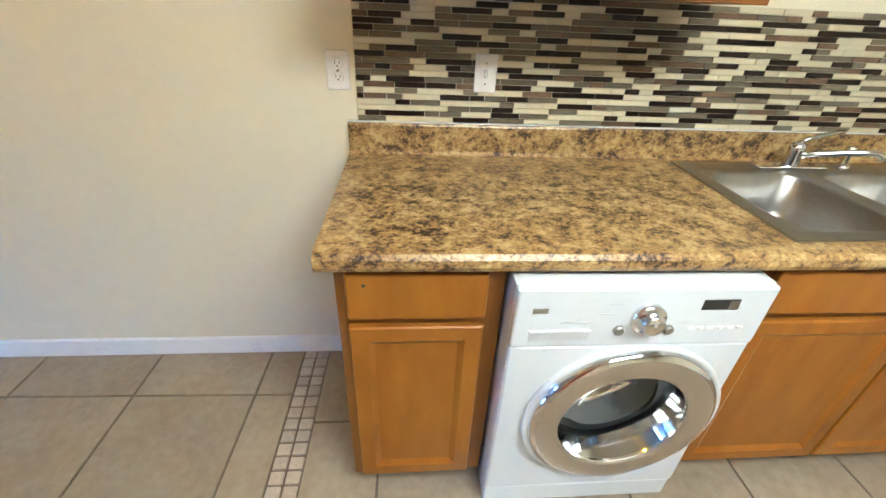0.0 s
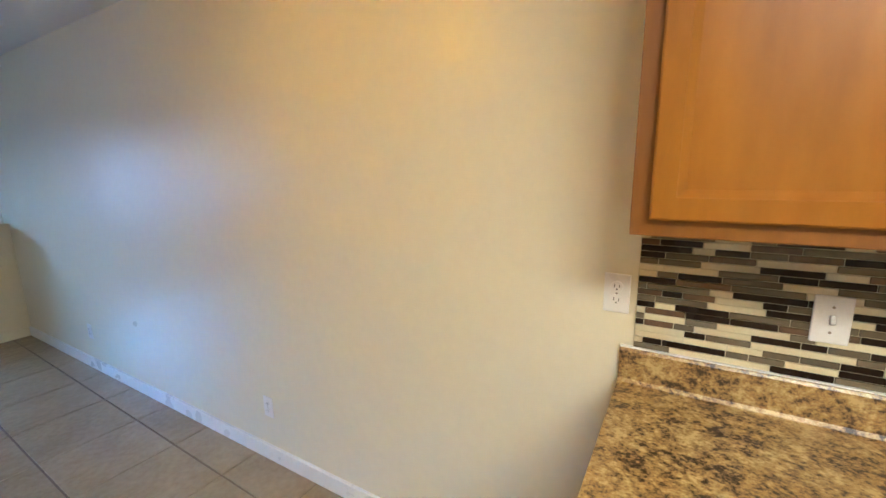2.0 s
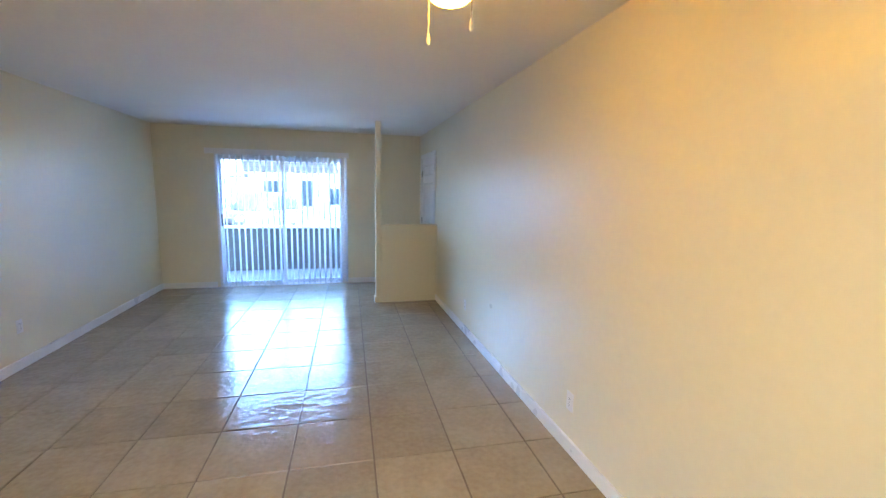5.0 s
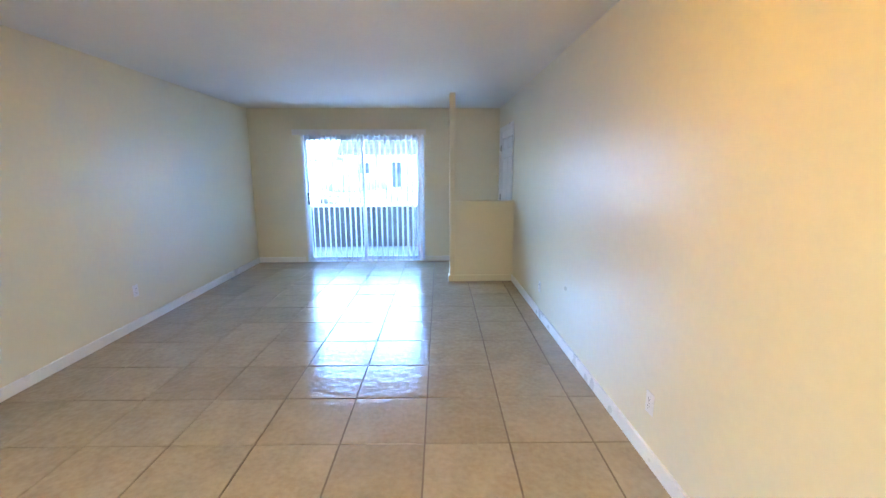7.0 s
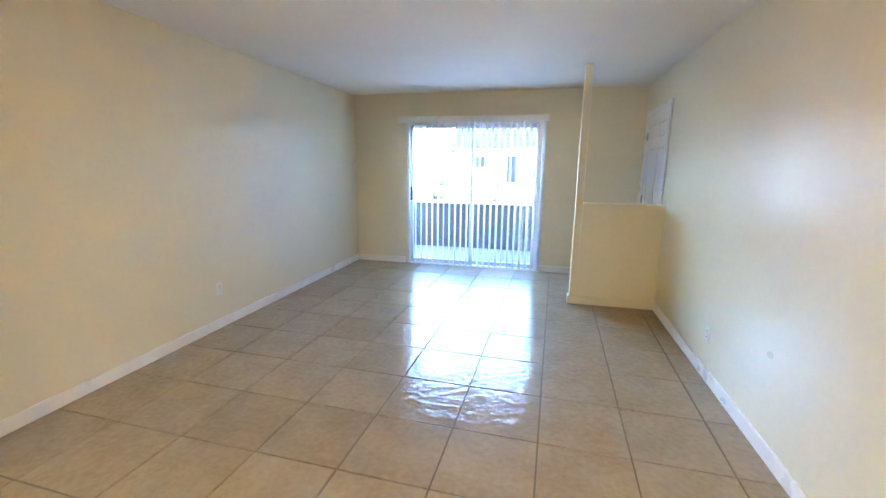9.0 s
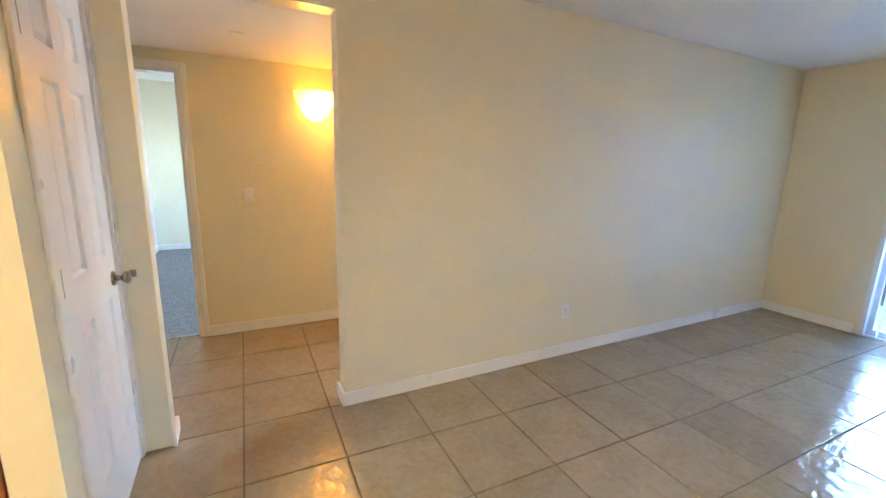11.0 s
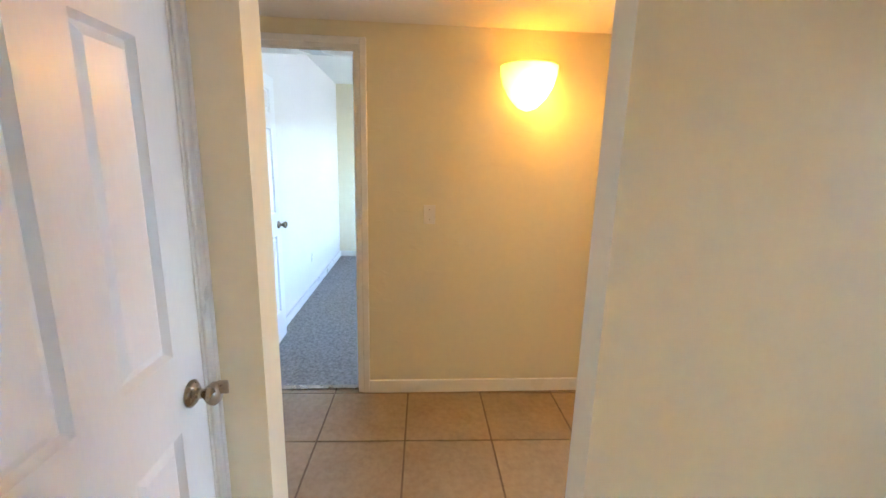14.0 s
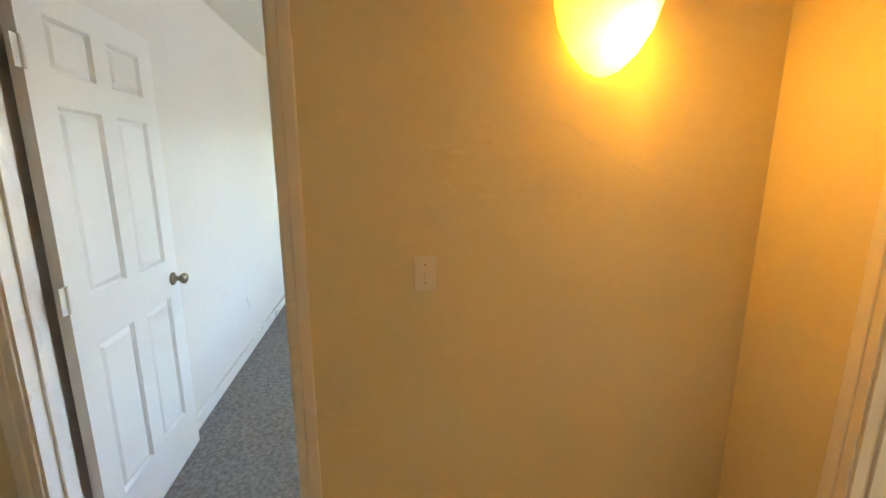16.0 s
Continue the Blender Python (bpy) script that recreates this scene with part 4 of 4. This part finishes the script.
def car(label, at, rz, paint, tall):
    c = thing("parked_car", label, "car", at, rz, group="parked cars")
    h = 1.78 if tall else 1.45
    low = [(-2.2, 0.35), (-2.25, 0.7), (-2.1, 0.98), (-0.9, 1.02), (2.0, 1.02), (2.2, 0.85), (2.22, 0.35)]
    cabin = [(-1.05, 1.0), (-0.35, h), (1.45, h), (2.0, 1.02)]

    def side(points, w, bev):
        bm = bmesh.new()
        a = [bm.verts.new((x, -w, z)) for x, z in points]
        b = [bm.verts.new((x, w, z)) for x, z in points]
        for i in range(len(a)):
            bm.faces.new((a[i], a[(i + 1) % len(a)], b[(i + 1) % len(a)], b[i]))
        bm.faces.new(a), bm.faces.new(b)
        bmesh.ops.recalc_face_normals(bm, faces=bm.faces)
        bmesh.ops.bevel(bm, geom=list(bm.edges), offset=bev, segments=3, profile=0.6, affect="EDGES")
        return bm
    part("body", side(low, 0.9, 0.09), paint, c, smooth=True)
    part("cabin", side(cabin, 0.78, 0.10), paint, c, smooth=True)
    part("windscreen", side([(-0.98, 1.06), (-0.42, h - 0.10), (-0.36, h - 0.10), (-0.8, 1.06)], 0.68, 0.01), M_CARGLASS, c)
    for s in (-1, 1):
        wbm = side([(-0.62, 1.06), (-0.22, h - 0.14), (1.3, h - 0.14), (1.66, 1.06)], 0.01, 0.004)
        bmesh.ops.translate(wbm, vec=(0, s * 0.785, 0), verts=wbm.verts)
        part("side_window", wbm, M_CARGLASS, c)
        part("mirror", box(-0.62, s * 0.92 - 0.08, 1.02, -0.5, s * 0.92 + 0.08, 1.16, bevel=0.03), paint, c)
        hl = box(-2.26, s * 0.66 - 0.16, 0.68, -2.1, s * 0.66 + 0.16, 0.84, bevel=0.04)
        part("headlight", hl, M_PLASTIC, c)
        for x in (-1.4, 1.4):
            w = part("wheel", turned([(0.0, 0.10), (0.2, 0.10), (0.32, 0.11), (0.34, 0.05), (0.34, -0.09), (0.0, -0.10)], pose(x, s * 0.82, 0.34) @ TO_MINUS_Y, 24), M_TYRE, c, smooth=False)
            part("rim", turned([(0.0, 0.125), (0.20, 0.12), (0.22, 0.108)], pose(x, s * 0.82, 0.34) @ (TO_MINUS_Y if s < 0 else pose(0, 0, 0, 0, 0, 180) @ TO_MINUS_Y), 20), M_STEEL, w)
    part("grille", box(-2.27, -0.42, 0.55, -2.2, 0.42, 0.80, bevel=0.02), M_DARK, c)
    return c


car("pale silver pickup parked in the sunny lot", (-2.75, 16.6, -0.45), 92, M_CARW, True)
car("dark sport utility vehicle parked in the lot", (-0.75, 17.4, -0.45), 62, M_CARD, True)
car("white sedan parked by the building", (5.0, 19.6, -0.45), 90, M_ENAMEL, False)
car("pale teal van parked at the back of the lot", (-4.9, 21.5, -0.45), 88, shader("teal_car_paint", (0.20, 0.34, 0.33), (0.18, 0.31, 0.30), rough=0.25, coat=0.5), True)

ab = thing("apartment_building", "single-storey cream stucco block under a dark shingle mansard", "building")
part("wall", boxes([(-2.7, 25.0, -0.45, 7.6, 33.0, 2.6)]), M_STUCCO, ab)
mr = bmesh.new()
q = [mr.verts.new(v) for v in ((-3.0, 24.4, 2.5), (2.6, 24.4, 2.5), (2.45, 25.3, 3.95), (-2.8, 25.3, 3.95), (-3.0, 33.0, 2.5), (2.6, 33.0, 2.5), (2.45, 32.2, 3.95), (-2.8, 32.2, 3.95))]
for f in ((0, 1, 2, 3), (1, 5, 6, 2), (5, 4, 7, 6), (4, 0, 3, 7), (3, 2, 6, 7), (0, 4, 5, 1)):
    mr.faces.new([q[i] for i in f])
roof = part("mansard_roof", mr, M_ROOF, ab, "dark brown shingle mansard")
for k in range(6):
    part("shingle_course", box(-2.98, 24.40 + 0.15 * k - 0.03, 2.52 + 0.24 * k, 2.55, 24.46 + 0.15 * k, 2.55 + 0.24 * k), M_SIDING, roof)
for x, w, z0, z1 in ((0.36, 0.62, 0.45, 2.05), (1.95, 0.7, 0.5, 1.6), (-1.9, 0.9, 0.7, 2.0), (4.2, 1.2, 0.7, 2.0)):
    wn2 = part("window", boxes([(x - 0.05, 24.95, z0 - 0.05, x + w + 0.05, 25.02, z0), (x - 0.05, 24.95, z1, x + w + 0.05, 25.02, z1 + 0.05), (x - 0.05, 24.95, z0, x, 25.02, z1), (x + w, 24.95, z0, x + w + 0.05, 25.02, z1)]), M_ALU, ab)
    part("pane", box(x, 24.98, z0, x + w, 24.995, z1), M_CARGLASS, wn2)
for x in (-0.6, 3.2):
    part("post", box(x, 24.42, -0.45, x + 0.14, 24.56, 2.5), M_SIDING, ab)
cp2 = thing("carport", "long open carport with a flat pale roof", "carport")
part("roof", box(-16.0, 24.0, 2.2, -3.2, 29.0, 2.42, bevel=0.02), M_STUCCO, cp2)
for x in (-15.5, -11.4, -7.3, -3.3):
    part("post", box(x, 24.2, -0.45, x + 0.12, 24.32, 2.2), M_SIDING, cp2)
fh = thing("neighbour_house", "distant pale stucco building behind the carport", "building")
part("wall", box(-30, 34, -0.45, -4, 42, 5.2), M_STUCCO, fh)
part("roof", box(-30.8, 33.2, 5.2, -3.2, 42.8, 5.5, bevel=0.03), M_ROOF, fh)
rw = thing("wrought_iron_fence", "low dark iron fence in front of the building", "fence", (1.0, 5.2, -0.31))
for i in range(60):
    part("picket", box(-1.0 + 0.16 * i, 16.4, -0.14, -0.98 + 0.16 * i, 16.42, 0.95), M_DARK, rw)
part("rail", box(-1.0, 16.395, 0.85, 8.6, 16.425, 0.89), M_DARK, rw)

# ---------------------------------------------------------------- tiles


def clip(poly, x0, y0, x1, y1):
    """A convex polygon cut to a rectangle."""
    for axis, lim, sign in ((0, x0, 1), (0, x1, -1), (1, y0, 1), (1, y1, -1)):
        out = []
        for p, q in zip(poly, poly[1:] + poly[:1]):
            a, b = sign * (p[axis] - lim), sign * (q[axis] - lim)
            if a >= 0:
                out.append(p)
            if a * b < 0:
                s = a / (a - b)
                out.append((p[0] + s * (q[0] - p[0]), p[1] + s * (q[1] - p[1])))
        poly = out
        if not poly:
            return []
    return poly


def tile_mesh(poly, cx, cy):
    """A tile with eased edges, its top at 0."""
    bm = bmesh.new()
    pts = [Vector((x - cx, y - cy)) for x, y in poly]
    c = sum(pts, Vector((0, 0))) / len(pts)
    rings = []
    for inset, z in ((0, -0.009), (0, -0.0012), (0.0010, -0.0002), (0.0025, 0.0)):
        rings.append([bm.verts.new((*(p - (p - c).normalized() * inset * 1.4), z)) for p in pts])
    for a, b in zip(rings, rings[1:]):
        for i in range(len(a)):
            bm.faces.new((a[i], a[(i + 1) % len(a)], b[(i + 1) % len(a)], b[i]))
    bm.faces.new(rings[-1])
    me = bpy.data.meshes.new("tile")
    bm.to_mesh(me)
    bm.free()
    me.materials.append(M_TILE)
    return me


def lay(origin, angle, pitch, joint, rect, parent, name="tile", joined=None):
    """Tiles on a turned grid, cut to a rectangle; whole ones share a mesh."""
    ca, sa = math.cos(radians(angle)), math.sin(radians(angle))
    h = (pitch - joint) / 2
    whole = None
    x0, y0, x1, y1 = rect
    n = int(20 / pitch)
    for i in range(-n, n):
        for j in range(-n, n):
            u, v = (i + 0.5) * pitch, (j + 0.5) * pitch
            cx, cy = origin[0] + u * ca - v * sa, origin[1] + u * sa + v * ca
            if not (x0 - pitch < cx < x1 + pitch and y0 - pitch < cy < y1 + pitch):
                continue
            sq = [(cx + a * ca - b * sa, cy + a * sa + b * ca) for a, b in ((-h, -h), (h, -h), (h, h), (-h, h))]
            p = clip(sq, *rect)
            if len(p) < 3:
                continue
            area = abs(sum(a[0] * b[1] - b[0] * a[1] for a, b in zip(p, p[1:] + p[:1]))) / 2
            if area < 0.0006:
                continue
            full = area > 0.999 * 4 * h * h
            if full and whole is None:
                whole = tile_mesh(p, cx, cy)
            me = whole if full else tile_mesh(p, cx, cy)
            if joined is not None:
                joined.append((me, cx, cy))
                continue
            o = new(name, me)
            o.parent = parent
            o.location = (cx, cy, random.uniform(-0.0005, 0.0003))


JOINT = 0.0085
lay((1.376, -0.150), -1.26, 0.464, JOINT, (0.0, -1.734, WX, LY), floor)
lay((1.376, -0.150), -1.26, 0.464, JOINT, (HX - 0.045, -2.75, 0.0, HALL_Y + 0.06), floor)
lay((3.53, -2.093), 0, 0.4135, JOINT, (0.27, KY, WX, -1.846), floor)
rest = []
lay((-0.2, 0.81), 0, 0.33, JOINT, (-2.3, HALL_Y + 0.06, -T, 3.0), floor, joined=rest)
lay((-1.5, -2.0), 0, 0.33, JOINT, (-5.0, -5.2, HX - 0.045, -1.8), floor, joined=rest)
jb = bmesh.new()
for me, cx, cy in rest:
    k = len(jb.verts)
    jb.from_mesh(me)
    jb.verts.ensure_lookup_table()
    for v in jb.verts[k:]:
        v.co.x += cx
        v.co.y += cy
M_TILE2 = shader("pale_bath_tile", (0.60, 0.57, 0.52), (0.52, 0.49, 0.44), rough=0.2, scale=4, fine=30, bump=0.0003)
far_tiles = part("tiles", jb, M_TILE2, floor)
tagged(far_tiles, "pale tiles of the side rooms", kind="stuff")

M_MOSAIC = shader("beige_mosaic_stone", (0.46, 0.38, 0.29), (0.38, 0.30, 0.22), rough=0.3, scale=20, fine=90, random=0.14)
border = structure(thing("mosaic_border", "strip of small beige mosaic tiles in dark grout", "floor border"), "strip of small beige mosaic tiles in dark grout", "floor border")
mb = box(-0.0215, -0.0225, -0.009, 0.0215, 0.0225, 0.0, bevel=0.0015, seg=1)
m0 = part("mosaic_tile", mb, M_MOSAIC, border)
first_one = True
for i in range(73):
    for y in (-1.7635, -1.8165):
        o = m0 if first_one else new("mosaic_tile", m0.data)
        first_one = False
        o.parent = border
        o.location = (WX - 0.03 - 0.0505 * i + random.uniform(-0.001, 0.001), y, random.uniform(-0.0006, 0.0003))

# ---------------------------------------------------------------- mosaic backsplash
splash = structure(part("backsplash", box(3.9025, KY + 0.02, 1.0195, WX + 0.001, -2.032, 1.386), shader("pale_grout", (0.60, 0.55, 0.38), (0.54, 0.49, 0.33), rough=0.8)), "linear glass and stone mosaic backsplash", "backsplash")
M_CREAM = shader("cream_stone_chip", (0.66, 0.60, 0.40), (0.60, 0.53, 0.34), rough=0.35, scale=12, fine=90, random=0.08)
M_BLACK = shader("dark_brown_glass_chip", (0.020, 0.012, 0.008), (0.012, 0.008, 0.006), rough=0.25, spec=0.2, random=0.3)
M_GREY = shader("taupe_glass_chip", (0.16, 0.135, 0.09), (0.125, 0.105, 0.068), rough=0.18, spec=0.4, random=0.18)
M_BROWN = shader("brown_marble_chip", (0.15, 0.095, 0.055), (0.10, 0.062, 0.036), rough=0.22, scale=25, fine=80, random=0.22)
rnd = random.Random(11)
PITCH = 0.0174
chips = {}
left_over = {m: bmesh.new() for m in (M_CREAM, M_BLACK, M_GREY, M_BROWN)}
count = 0
strips = []
below = []
KINDS = (M_CREAM, M_BLACK, M_GREY, M_BROWN)
for row in range(21):
    z = 1.0205 + PITCH * row
    y0 = -2.033
    here = []
    y1 = y0 - rnd.choice((0.022, 0.045, 0.06, 0.09, 0.12))
    while y0 > KY + 0.05:
        weights = [0.42, 0.27, 0.25, 0.06]
        for a, b, k in below:
            if min(a, y0) - max(b, y1) > 0.012:
                weights[k] *= 0.35
        if here:
            weights[here[-1][2]] *= 0.45
        k = rnd.choices(range(4), weights)[0]
        here.append((y0, y1, k))
        strips.append((y0, y1, z, k))
        y0 = y1
        y1 = y0 - rnd.choice((0.048, 0.072, 0.097, 0.097, 0.12, 0.145))
    below = here
strips.sort(key=lambda q: -q[0])
for y0, y1, z, k in strips:
    m = KINDS[k]
    L = round(y0 - y1, 3)
    dx = rnd.uniform(-0.0006, 0.0006)
    if count < 300:
        key = (L, m.name)
        if key not in chips:
            me_ob = part("chip", box(-0.003, -L / 2 + 0.0011, 0, 0.0025, L / 2 - 0.0011, PITCH - 0.0022, bevel=0.0007, seg=1), m, splash)
            chips[key] = me_ob.data
            o = me_ob
        else:
            o = new("chip", chips[key])
            o.parent = splash
        o.location = (3.9018 + dx, (y0 + y1) / 2, z)
        count += 1
    else:
        add_box(left_over[m], 3.8988 + dx, y1 + 0.0011, z, 3.9043 + dx, y0 - 0.0011, z + PITCH - 0.0022)
for m, bm in left_over.items():
    tagged(part("chips", bm, m, splash), "rows of mosaic chips", kind="stuff")
